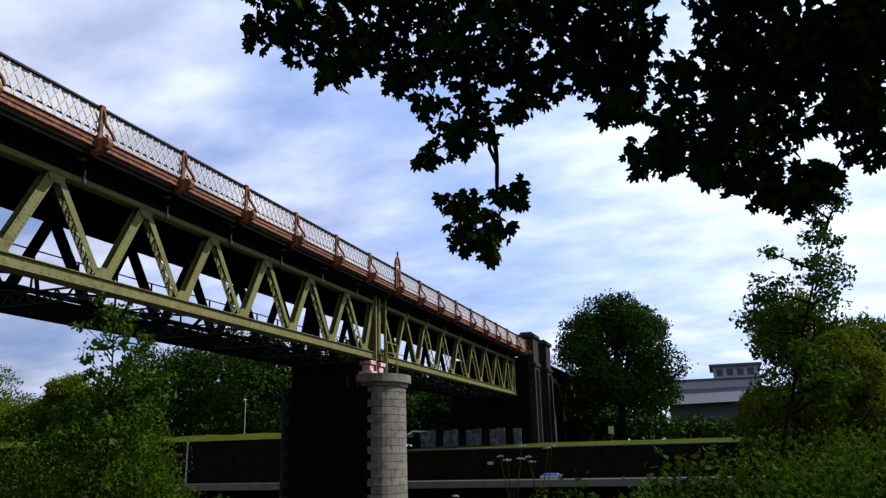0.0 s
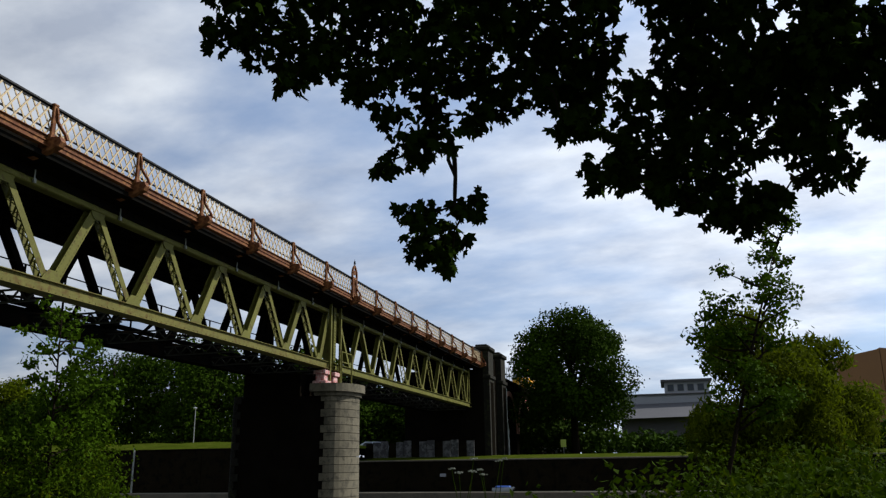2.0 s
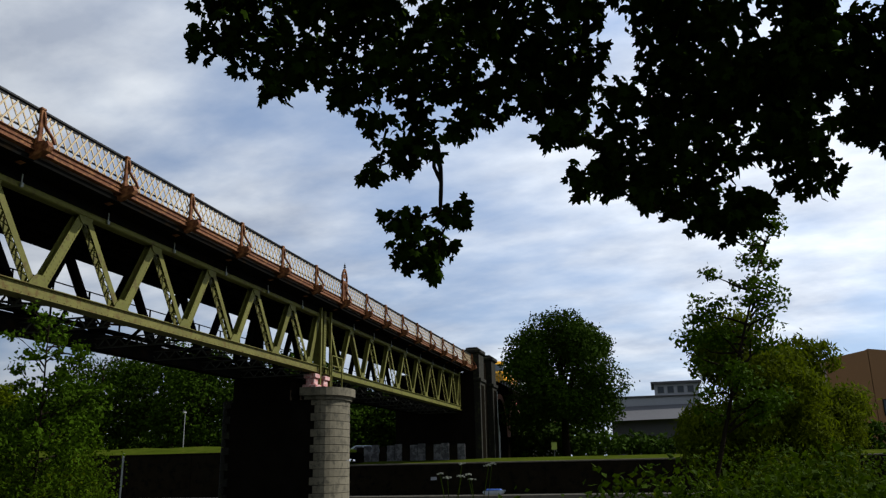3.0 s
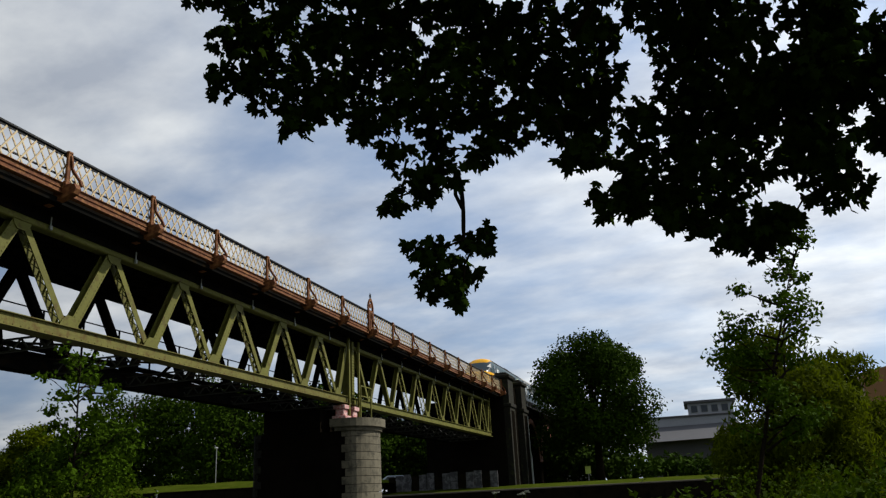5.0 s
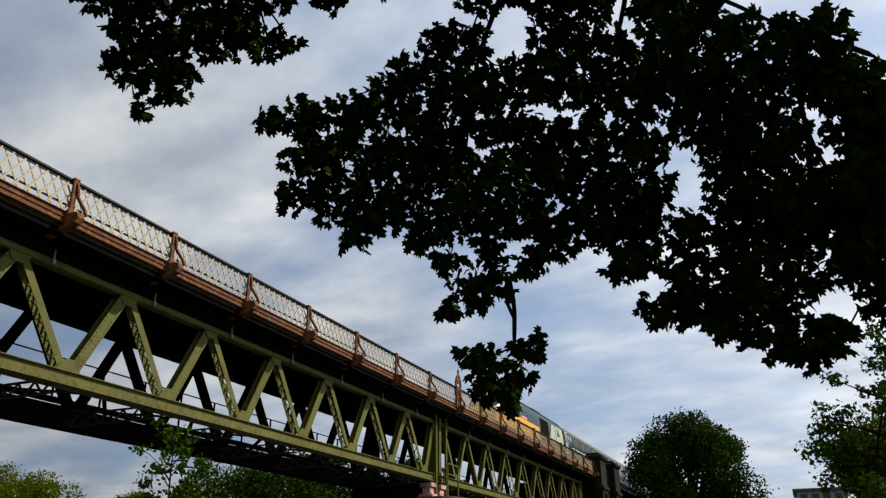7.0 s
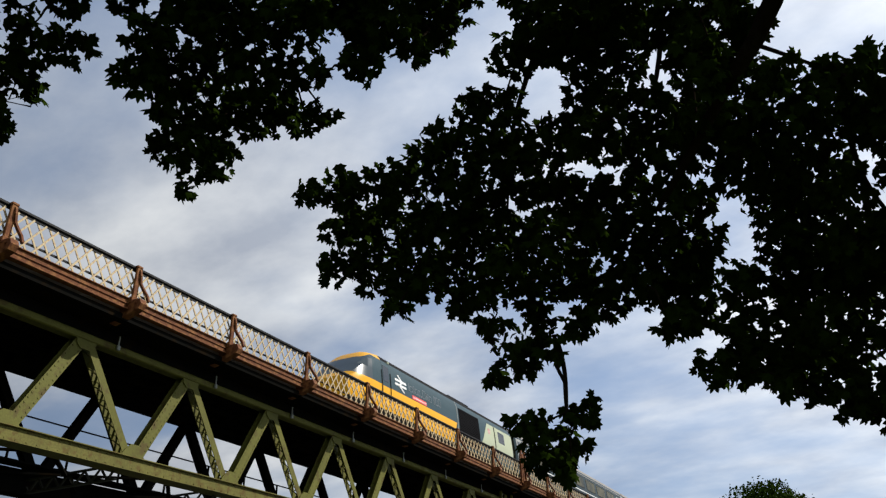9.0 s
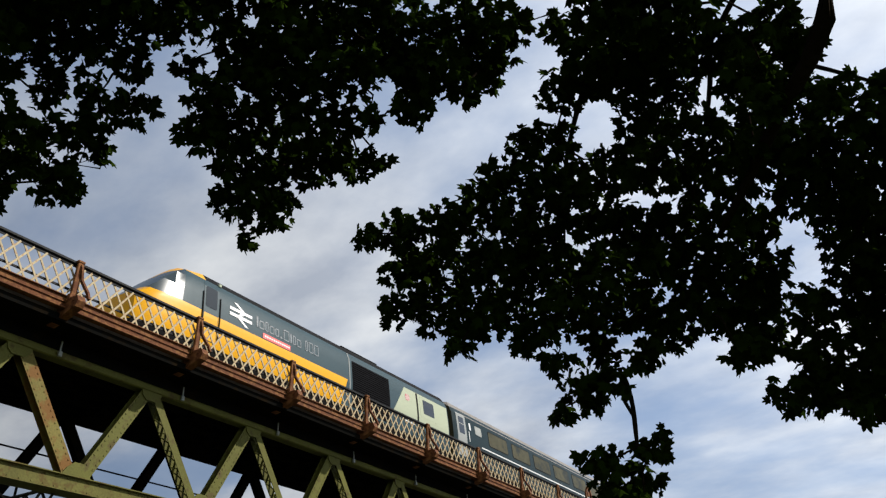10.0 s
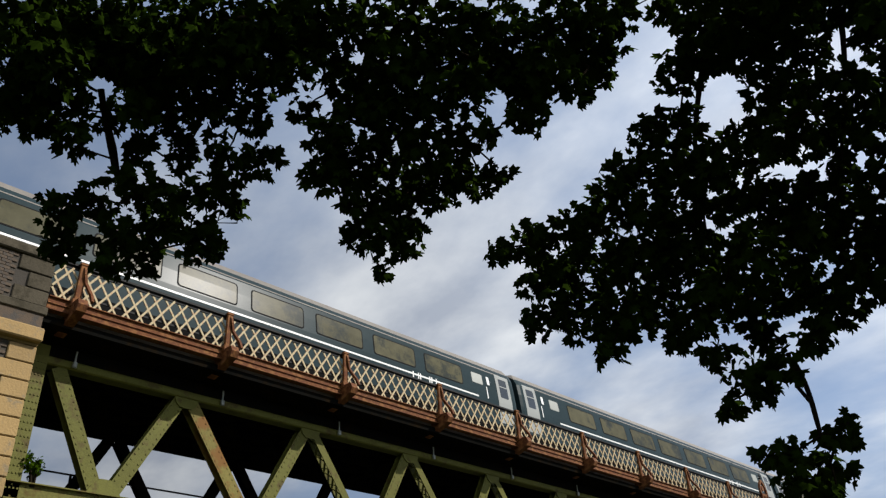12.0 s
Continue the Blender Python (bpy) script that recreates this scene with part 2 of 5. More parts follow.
GREY_ROOF = mat("grey_sheet_roof", (0.055, 0.054, 0.058), 0.7, 0, 1, 0.15, 0.1, None, 4)
ORANGE_CLAD = mat("orange_brown_cladding", (0.19, 0.085, 0.022), 0.6, 0, 1, 0.12, 0.1, None, 4)
GLASS = mat("dark_glass", (0.02, 0.025, 0.03), 0.04, 0, 2, 0.05)
CAB_GLASS = mat("slate_tinted_windscreen", (0.022, 0.034, 0.038), 0.3, 0, 2, 0.05, 0, None, 8, 0.5, 0, 0, 0, 0.45)
# beige base stands in for daylight seen through the opposite windows
SALOON_GLASS = mat("daylight_toned_saloon_glass", (0.066, 0.062, 0.038), 0.25, 0, 1.4, 0.5, 0, (0.03, 0.034, 0.03), 3, 0.4, 0.6, 0, 0, 0.03)
CAR_PAINT = mat("silver_car_paint", (0.45, 0.5, 0.56), 0.25, 0.5, 2, 0.05)
CAR_WHITE = mat("white_car_paint", (0.75, 0.75, 0.75), 0.3, 0, 2, 0.05)
BEARING = mat("pink_white_bearing_paint", (0.42, 0.28, 0.26), 0.7, 0, 14, 0.3, 0.2, (0.3, 0.07, 0.06), 30, 0.5)
BLUE_COVER = mat("blue_boat_cover", (0.03, 0.09, 0.35), 0.6, 0, 4, 0.2)
HIVIS = mat("yellow_green_sign", (0.5, 0.6, 0.1), 0.6, 0, 3, 0.1)
GRAFFITI = mat("faded_wall_paint", (0.03, 0.03, 0.032), 0.9, 0, 4, 0.4, 0.2, (0.1, 0.1, 0.1), 8, 0.5)


# ---- building helpers ----
def box(bm, x0, y0, z0, x1, y1, z1, m=None, bevel=0.0):
    """A block between two corners, in place m."""
    r = bmesh.ops.create_cube(bm, size=1.0)["verts"]
    bmesh.ops.scale(bm, vec=(x1 - x0, y1 - y0, z1 - z0), verts=r)
    bmesh.ops.translate(bm, vec=((x0 + x1) / 2, (y0 + y1) / 2, (z0 + z1) / 2), verts=r)
    if bevel:
        e = {ed for v in r for ed in v.link_edges}
        r = bmesh.ops.bevel(bm, geom=list(e), offset=bevel, segments=1, affect="EDGES")["verts"]
    if m is not None:
        bmesh.ops.transform(bm, matrix=m, verts=list({v for v in r}))
    return bm


def frame_of(p, q, side=Vector((1, 0, 0))):
    """Axes along p to q: x sideways, y along, z the rest."""
    p, q = Vector(p), Vector(q)
    y = (q - p).normalized()
    x = (side - y * side.dot(y)).normalized()
    z = x.cross(y)
    return Matrix(((x.x, y.x, z.x, p.x), (x.y, y.y, z.y, p.y), (x.z, y.z, z.z, p.z), (0, 0, 0, 1))), (q - p).length


def beam(bm, p, q, w, h, side=Vector((1, 0, 0)), bevel=0.0):
    m, n = frame_of(p, q, side)
    box(bm, -w / 2, 0, -h / 2, w / 2, n, h / 2, m, bevel)
    return bm


def tube(bm, pts, radii, n=7):
    """A tapered limb through points."""
    rings = []
    for i, p in enumerate(pts):
        p = Vector(p)
        d = Vector(pts[min(i + 1, len(pts) - 1)]) - Vector(pts[max(i - 1, 0)])
        d.normalize()
        a = d.orthogonal().normalized()
        b = d.cross(a)
        rings.append([bm.verts.new(p + (a * math.cos(k * 2 * math.pi / n) + b * math.sin(k * 2 * math.pi / n)) * radii[i]) for k in range(n)])
    for r0, r1 in zip(rings, rings[1:]):
        for k in range(n):
            bm.faces.new((r0[k], r0[(k + 1) % n], r1[(k + 1) % n], r1[k]))
    bm.faces.new(rings[0][::-1])
    bm.faces.new(rings[-1])
    return bm


def disc(bm, centre, axis, r, depth, n=16):
    c, a = Vector(centre), Vector(axis).normalized()
    tube(bm, [c - a * depth / 2, c + a * depth / 2], [r, r], n)
    return bm


def part(name, bm, material, parent=None, label="", smooth=False):
    me = bpy.data.meshes.new(name)
    bmesh.ops.recalc_face_normals(bm, faces=bm.faces)
    bm.to_mesh(me)
    bm.free()
    for m in material if isinstance(material, (list, tuple)) else [material]:
        me.materials.append(m)
    if smooth:
        me.shade_smooth()
    ob = new(name, me)
    ob.parent = parent
    return tagged(ob, label) if label else ob


def raw(name, verts, faces, material, parent=None, label="", kind=""):
    me = bpy.data.meshes.new(name)
    me.from_pydata([tuple(v) for v in verts], [], faces)
    me.materials.append(material)
    ob = new(name, me)
    ob.parent = parent
    return tagged(ob, label, kind=kind)


def piece(name, mesh, m, parent):
    ob = new(name, mesh)
    ob.parent = parent
    ob.matrix_basis = m
    return ob


def thing(name, label, category, at=(0, 0, 0), group="", kind=""):
    ob = new(name)
    ob.location = at
    return tagged(ob, label, category, group, kind)


B = bmesh.new


# ---- ground, river, banks ----
def ground():
    prof = [(-2500, 0), (-40, 0), (6, 0), (11, -0.3), (15, -2.4), (18, -3.6), (63, -3.6), (65.5, -3.5), (66.3, -3.4), (66.31, 1.95), (75, 2.5), (200, 3.4), (2500, 3.4)]
    xs = [-2500, -300, -120, -80, -60, -45, -35, -25, -15, -5, 5, 15, 30, 60, 150, 2500]
    v = [(x, y, z + (0.12 * math.sin(x * 0.7 + y) if abs(x) < 100 and y < 12 and y > -40 else 0)) for y, z in prof for x in xs]
    n = len(xs)
    f = [(j * n + i, j * n + i + 1, (j + 1) * n + i + 1, (j + 1) * n + i) for j in range(len(prof) - 1) for i in range(n - 1)]
    tagged(raw("ground", v, f, GRASS), "grassy river banks and the river bed between them", kind="structure")
    w = raw("river", [(-400, 14, -2.3), (400, 14, -2.3), (400, 65, -2.3), (-400, 65, -2.3)], [(0, 1, 2, 3)], WATER)
    tagged(w, "dark slow river below the bridge", kind="structure")


def river_wall():
    """Flood wall in two heights: the step between them stands behind the pier."""
    w = thing("river_wall", "stained concrete far-bank flood wall, shade put into its colour", "", kind="structure")
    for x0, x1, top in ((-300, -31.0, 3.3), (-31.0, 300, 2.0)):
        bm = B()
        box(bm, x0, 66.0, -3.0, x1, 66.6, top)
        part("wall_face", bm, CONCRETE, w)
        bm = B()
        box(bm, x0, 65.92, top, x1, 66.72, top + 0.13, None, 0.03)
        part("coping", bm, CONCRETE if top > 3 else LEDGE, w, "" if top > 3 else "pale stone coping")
    bm = B()
    box(bm, -300, 63.6, -1.0, 300, 65.995, -0.42, None, 0.04)
    part("ledge", bm, LEDGE, w, "pale landing ledge at the wall's foot")
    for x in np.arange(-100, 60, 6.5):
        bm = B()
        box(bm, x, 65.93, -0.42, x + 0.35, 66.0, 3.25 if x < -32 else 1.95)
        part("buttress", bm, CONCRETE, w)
    part("drain_pipe", tube(B(), [(-48.2, 65.85, -0.4), (-48.2, 65.85, 3.6)], [0.09, 0.09], 8), LAMP_GREY, w, "grey upright pipe on the wall")
    part("wall_plate", box(B(), -18.6, 65.96, 0.75, -18.1, 65.995, 1.0), PALE_WALL, w, "small pale plate on the wall")


def rowing_boat():
    t = thing("boat", "small blue covered boat drawn up on the landing ledge", "boat", (-13.0, 64.6, -0.42))
    bm = B()
    prof = [(-0.8, 0.0), (0.65, 0.0), (0.95, 0.36), (-0.9, 0.3)]
    lo = [bm.verts.new((a, -0.45, z)) for a, z in prof]
    hi = [bm.verts.new((a, 0.45, z)) for a, z in prof]
    bm.faces.new(lo), bm.faces.new(hi)
    for k in range(4):
        bm.faces.new((lo[k], lo[(k + 1) % 4], hi[(k + 1) % 4], hi[k]))
    bmesh.ops.bevel(bm, geom=list(bm.edges), offset=0.08, segments=2, affect="EDGES")
    part("hull", bm, CAR_PAINT, t)
    part("cover", box(B(), -0.6, -0.35, 0.28, 0.6, 0.35, 0.45, None, 0.06), BLUE_COVER, t, "blue cover")


def grass_bank():
    """Low mown slope behind the flood wall."""
    xs, us = np.linspace(-110, -27, 60), np.linspace(0, 1, 9)
    V = [(x, 66.75 + 17 * u, 3.2 + 1.15 * min(1, (x + 110) / 12, (-27 - x) / 9) * math.sin(min(u * 1.5, 1) * math.pi / 2) * (1 if u < 0.95 else 0) + 0.06 * math.sin(x * 0.9)) for x in xs for u in us]
    F = [(i * 9 + j, i * 9 + 9 + j, i * 9 + 10 + j, i * 9 + j + 1) for i in range(59) for j in range(8)]
    tagged(raw("grass_bank", V, F, GRASS), "sloping mown grass behind the flood wall", "bank", kind="structure")


ground()
grass_bank()
river_wall()
rowing_boat()

# ---- the bridge: numbers ----
PX = -16.71            # parapet's face
TX, TXF = -17.92, -21.8  # near and far truss
Y0, S, N = 5.82, 3.96, 9   # first post, bay, bays in a span
SF = 3.64                # bay of the far span
YP = Y0 + S * N          # post over the pier
YE = YP + SF * N         # post at the far abutment
ZT, ZB = 10.15, 7.05       # chords' middles
DECK0, DECK1 = 10.5, 10.72


def post_y(k):
    return Y0 + S * k if k <= N else YP + SF * (k - N)


def rivets(bm, p, q, nx, every, off):
    m, n = frame_of(p, q)
    k = every / 2
    while k < n:
        for d in off:
            c = m @ Vector((nx, k, d))
            box(bm, c.x - 0.012, c.y - 0.018, c.z - 0.018, c.x + 0.012, c.y + 0.018, c.z + 0.018)
        k += every


def plate_diagonal(p, q, parent, riv):
    """A plated I-shaped strut with its rivet rows."""
    bm = B()
    m, n = frame_of(p, q)
    h = 0.17 if riv else (0.135 if p[1] < YP else 0.1)
    box(bm, 0.12, 0, -h, 0.14, n, h, m)
    box(bm, -0.14, 0, -h, -0.12, n, h, m)
    box(bm, -0.12, 0, -0.02, 0.12, n, 0.02, m)
    if riv:
        rivets(bm, p, q, 0.142, 0.16, (-0.11, 0.11))
    return part("diagonal", bm, GREEN_STEEL, parent)


def laced_diagonal(p, q, parent):
    """Two flat plates tied by zigzag lacing on both edges."""
    bm = B()
    m, n = frame_of(p, q)
    h = 0.115 if p[1] < YP else 0.085
    box(bm, 0.12, 0, -h, 0.14, n, h, m)
    box(bm, -0.14, 0, -h, -0.12, n, h, m)
    for z in (0.015 - h, h - 0.015):
        k, up = 0.15, 1
        while k < n - 0.3:
            a, b = m @ Vector((-0.12 * up, k, z)), m @ Vector((0.12 * up, k + 0.26, z))
            beam(bm, a, b, 0.06, 0.02, Vector((0, 1, 0)))
            k, up = k + 0.26, -up
    return part("laced_diagonal", bm, GREEN_STEEL, parent)


def truss(name, x, ya, bay, near):
    """One Warren girder of a span, with end posts, chords, ties and gussets."""
    L = bay * N
    label = "grey-green riveted steel Warren truss girder"
    t = thing(name, label, "bridge girder", (0, 0, 0), "girders of the bridge")
    a, b = ya + 0.05 - 0.35, ya + L - 0.55
    zt = ZT if near else ZT + 0.05
    # far girder takes the shaded copy of the near girder's steel
    m_ = GREEN_STEEL if near else SHADED_STEEL
    bm = B()
    prof = [(-0.15, -0.14), (0.15, -0.14), (0.19, -0.11), (0.2, -0.05), (0.2, 0.02), (0.17, 0.06), (0.12, 0.08), (-0.12, 0.08), (-0.17, 0.06), (-0.2, 0.02), (-0.2, -0.05), (-0.19, -0.11)]
    e0, e1 = ([bm.verts.new((x + px, yy, zt + pz)) for px, pz in prof] for yy in (a, b))
    bm.faces.new(e0), bm.faces.new(e1)
    for i in range(12):
        bm.faces.new((e0[i], e0[(i + 1) % 12], e1[(i + 1) % 12], e1[i]))
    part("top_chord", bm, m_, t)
    bm = B()
    for d in (-0.17, 0.17):
        box(bm, x + d - 0.02, a, ZB - (0.14 if near else 0.42), x + d + 0.02, b, ZB + 0.2)
    box(bm, x - 0.3, a, ZB - (0.17 if near else 0.46), x + 0.3, b, ZB - (0.14 if near else 0.42))
    box(bm, x + 0.16, a, ZB + 0.2, x + 0.28, b, ZB + 0.225)
    box(bm, x - 0.28, a, ZB + 0.2, x - 0.16, b, ZB + 0.225)
    if near:
        rivets(bm, (x, a, ZB), (x, b, ZB), 0.195, 0.3, (-0.09, 0.15))
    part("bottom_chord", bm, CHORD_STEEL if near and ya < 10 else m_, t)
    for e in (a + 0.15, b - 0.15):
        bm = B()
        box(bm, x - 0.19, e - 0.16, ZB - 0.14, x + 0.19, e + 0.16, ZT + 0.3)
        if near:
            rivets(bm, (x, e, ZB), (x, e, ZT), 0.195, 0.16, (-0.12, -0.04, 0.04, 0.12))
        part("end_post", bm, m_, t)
    for k in range(N):
        off, mid = (-0.38, 0.46) if ya < 10 else (0.42, 0.66)
        top, low, nxt = ya + bay * k + (off if k else max(off, 0.18)), ya + bay * (k + mid), ya + bay * (k + 1) + off
        if k == N - 1:
            nxt = b - 0.3
            low = min(low, nxt - 0.9)
        p, q, r = (x, top + 0.12, zt - 0.14), (x, low - 0.14, ZB + 0.2), (x, nxt - 0.12, zt - 0.14)
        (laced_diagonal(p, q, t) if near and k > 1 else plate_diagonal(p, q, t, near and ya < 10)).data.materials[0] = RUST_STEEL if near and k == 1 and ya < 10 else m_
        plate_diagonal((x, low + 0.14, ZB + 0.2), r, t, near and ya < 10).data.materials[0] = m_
        if near:
            for yy, zz, s in ((low, ZB + 0.22, 1), (nxt, ZT - 0.14, -1)):
                bm = B()
                if s > 0:
                    prof = [(-0.42, 0), (0.42, 0), (0.3, 0.2), (0.12, 0.36), (-0.12, 0.36), (-0.3, 0.2)]
                else:
                    prof = [(-0.34, 0), (0.34, 0), (0.28, -0.16), (0.16, -0.26), (-0.16, -0.26), (-0.28, -0.16)]
                lo = [bm.verts.new((x + 0.15, yy + py, zz + pz)) for py, pz in prof]
                hi = [bm.verts.new((x + 0.175, yy + py, zz + pz)) for py, pz in prof]
                bm.faces.new(lo), bm.faces.new(hi)
                for i in range(6):
                    bm.faces.new((lo[i], lo[(i + 1) % 6], hi[(i + 1) % 6], hi[i]))
                part("gusset", bm, m_, t)
    return t


def deck(name, ya, yb, bay):
    t = thing(name, "steel bridge deck with cross girders and rails, shade-dark in colour", "bridge deck")
    bm = B()
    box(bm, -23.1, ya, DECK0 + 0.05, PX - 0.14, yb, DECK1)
    part("deck_plate", bm, SHADED_STEEL, t)
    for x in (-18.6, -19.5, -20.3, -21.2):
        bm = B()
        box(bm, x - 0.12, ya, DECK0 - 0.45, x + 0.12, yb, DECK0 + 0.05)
        part("stringer", bm, SHADED_STEEL, t)
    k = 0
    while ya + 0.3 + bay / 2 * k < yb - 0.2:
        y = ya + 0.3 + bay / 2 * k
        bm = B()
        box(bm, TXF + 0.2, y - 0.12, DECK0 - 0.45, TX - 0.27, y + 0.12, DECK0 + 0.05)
        part("cross_girder", bm, SHADED_STEEL, t)
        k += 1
    # added filler over the top chord, near black for the shade there
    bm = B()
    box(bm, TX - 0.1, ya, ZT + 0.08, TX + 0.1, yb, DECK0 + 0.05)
    part("shade_filler", bm, SHADED_STEEL, t)
    # floor bracing between the bottom chords
    k = 0
    while ya + bay * (k + 1) < yb + 0.5:
        y = ya + bay * k
        for p, q in (((TX, y), (TXF, y + bay)), ((TXF, y), (TX, y + bay))):
            bm = B()
            beam(bm, (p[0], p[1], ZB - 0.1), (q[0], q[1], ZB - 0.1), 0.12, 0.06)
            part("brace", bm, SHADED_STEEL, t)
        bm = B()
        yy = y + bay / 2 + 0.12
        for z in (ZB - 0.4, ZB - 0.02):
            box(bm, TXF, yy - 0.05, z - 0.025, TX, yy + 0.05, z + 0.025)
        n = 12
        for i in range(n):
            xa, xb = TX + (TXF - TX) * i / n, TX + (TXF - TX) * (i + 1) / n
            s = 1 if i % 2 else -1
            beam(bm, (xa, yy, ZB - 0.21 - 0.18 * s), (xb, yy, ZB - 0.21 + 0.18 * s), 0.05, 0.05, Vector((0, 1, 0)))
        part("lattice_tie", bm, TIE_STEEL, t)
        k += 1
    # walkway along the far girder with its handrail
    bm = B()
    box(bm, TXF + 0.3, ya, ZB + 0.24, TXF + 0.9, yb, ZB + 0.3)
    part("walkway", bm, SHADED_STEEL, t)
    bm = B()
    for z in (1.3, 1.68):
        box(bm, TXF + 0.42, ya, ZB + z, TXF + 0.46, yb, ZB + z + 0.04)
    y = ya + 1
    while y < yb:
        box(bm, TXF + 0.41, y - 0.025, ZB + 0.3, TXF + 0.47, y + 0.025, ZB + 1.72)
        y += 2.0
    part("handrail", bm, SHADED_STEEL, t)
    bm = B()
    box(bm, -23.1, ya, DECK1, PX - 0.3, yb, DECK1 + 0.35)
    part("ballast", bm, BALLAST, t)
    for x in (-18.68, -20.12):
        bm = B()
        box(bm, x - 0.035, ya, DECK1 + 0.35, x + 0.035, yb, DECK1 + 0.47)
        part("rail", bm, WHEEL_STEEL, t)
    return t


def bar_mesh(n, w, name):
    bm = B()
    box(bm, -0.012, 0, -w / 2, 0.012, n, w / 2)
    me = bpy.data.meshes.new(name)
    bm.to_mesh(me)
    bm.free()
    me.materials.append(LATTICE)
    return me


def parapet(ya, yb, bars, parent):
    """One bay of the parapet: base plate with mouldings, lattice of flat bars, black handrail."""
    L = yb - ya
    bm = B()
    box(bm, -0.13, 0.0, 10.84, -0.02, L, 11.12)
    box(bm, -0.15, 0.0, 11.12, 0.04, L, 11.15, None, 0.008)
    box(bm, -0.15, 0.0, 10.8, 0.045, L, 10.84, None, 0.008)
    box(bm, -0.02, 0.0, 10.97, 0.015, L, 11.0)
    t = part("base_plate", bm, RUST_RED, parent, "rusty red base plate")
    t.location = (PX, ya, 0)
    bm = B()
    box(bm, -0.08, 0.0, 12.07, 0.02, L, 12.15, None, 0.015)
    box(bm, -0.06, 0.0, 12.0, -0.03, L, 12.07)
    part("handrail", bm, RAIL_BLACK, t, "black handrail")
    bm = B()
    box(bm, -0.13, 0.0, 11.37, -0.09, L, 11.42)
    part("inner_rail", bm, RAIL_BLACK, t, "thin black inner rail")
    h, dy = 0.9, 0.6
    step = (L - 0.1) / bars
    if "full" not in BARS:
        for key, f in (("full", 1.0), ("two_thirds", 0.66), ("third", 0.33)):
            BARS[key] = bar_mesh(math.hypot(h, dy) * f, 0.05, "lattice_bar")
    for d, x in ((1, -0.035), (-1, -0.062)):
        for i in range(bars):
            y = 0.05 + step * i
            lo, hi = (y, y + dy) if d > 0 else (y + dy, y)
            if max(lo, hi) < L - 0.02:
                piece("lattice_bar", BARS["full"], frame_of((x, lo, 11.13), (x, hi, 12.03))[0], t)
    for key, f in (("third", 0.33), ("two_thirds", 0.66)):
        for p, q in (((-0.035, 0.02, 12.03 - h * f), (-0.035, 0.02 + dy * f, 12.03)), ((-0.062, L - 0.02, 12.03 - h * f), (-0.062, L - 0.02 - dy * f, 12.03)),
                     ((-0.062, 0.02, 11.13 + h * f), (-0.062, 0.02 + dy * f, 11.13)), ((-0.035, L - 0.02, 11.13 + h * f), (-0.035, L - 0.02 - dy * f, 11.13))):
            piece("lattice_bar", BARS[key], frame_of(p, q)[0], t)


BARS = {}


def parapet_post(y, parent, tall=False):
    """A cast post with a curved strut and a bracket under the plate."""
    bm = B()
    box(bm, 0.0, -0.075, 11.0, 0.09, 0.075, 12.12, None, 0.012)
    box(bm, -0.02, -0.1, 12.1, 0.11, 0.1, 12.17, None, 0.015)
    box(bm, 0.0, -0.13, 11.0, 0.13, 0.13, 11.2, None, 0.015)
    t = part("post", bm, RUST_RED, parent, "rusty red cast post" + (" under a pointed crest" if tall else ""))
    t.location = (PX, y, 0)
    bm = B()
    pts = [(0.08, 0.03, 12.05), (0.12, 0.05, 11.85), (0.1, 0.1, 11.65), (0.2, 0.16, 11.45), (0.33, 0.2, 11.25), (0.4, 0.22, 11.06)]
    for p, q in zip(pts, pts[1:]):
        beam(bm, p, q, 0.08, 0.06)
    part("strut", bm, RUST_RED, t)
    bm = B()
    prof = [(-0.62, 10.52), (-0.2, 10.58), (0.42, 10.76), (0.5, 10.9), (0.42, 11.06), (0.05, 11.08), (-0.62, 10.78)]
    lo = [bm.verts.new((px, -0.11, pz)) for px, pz in prof]
    hi = [bm.verts.new((px, 0.11, pz)) for px, pz in prof]
    bm.faces.new(lo), bm.faces.new(hi)
    for i in range(7):
        bm.faces.new((lo[i], lo[(i + 1) % 7], hi[(i + 1) % 7], hi[i]))
    for z in (10.78, 10.95):
        disc(bm, (0.3, -0.12, z), (0, 1, 0), 0.03, 0.03, 8)
    part("bracket", bm, RUST_RED, t)
    if tall:
        bm = B()
        for s in (-1, 1):
            pts = [(0.05, s * 0.32, 12.1), (0.05, s * 0.34, 12.4), (0.05, s * 0.24, 12.62), (0.05, s * 0.1, 12.78), (0.05, 0, 12.86)]
            for p, q in zip(pts, pts[1:]):
                beam(bm, p, q, 0.1, 0.1)
            beam(bm, (0.06, s * 0.3, 10.95), (0.05, s * 0.3, 12.1), 0.12, 0.1)
        box(bm, 0.0, -0.36, 12.05, 0.1, 0.36, 12.16)
        disc(bm, (0.05, 0, 12.45), (1, 0, 0), 0.14, 0.05, 12)
        part("crest", bm, RUST_RED, t)
        bm = B()
        tube(bm, [(0.05, 0, 12.84), (0.05, 0, 12.95), (0.05, 0, 12.99), (0.05, 0, 13.04), (0.05, 0, 13.1), (0.05, 0, 13.14), (0.05, 0, 13.26)], [0.05, 0.03, 0.085, 0.03, 0.07, 0.025, 0.004], 10)
        part("finial", bm, RAIL_BLACK, t)
    return t


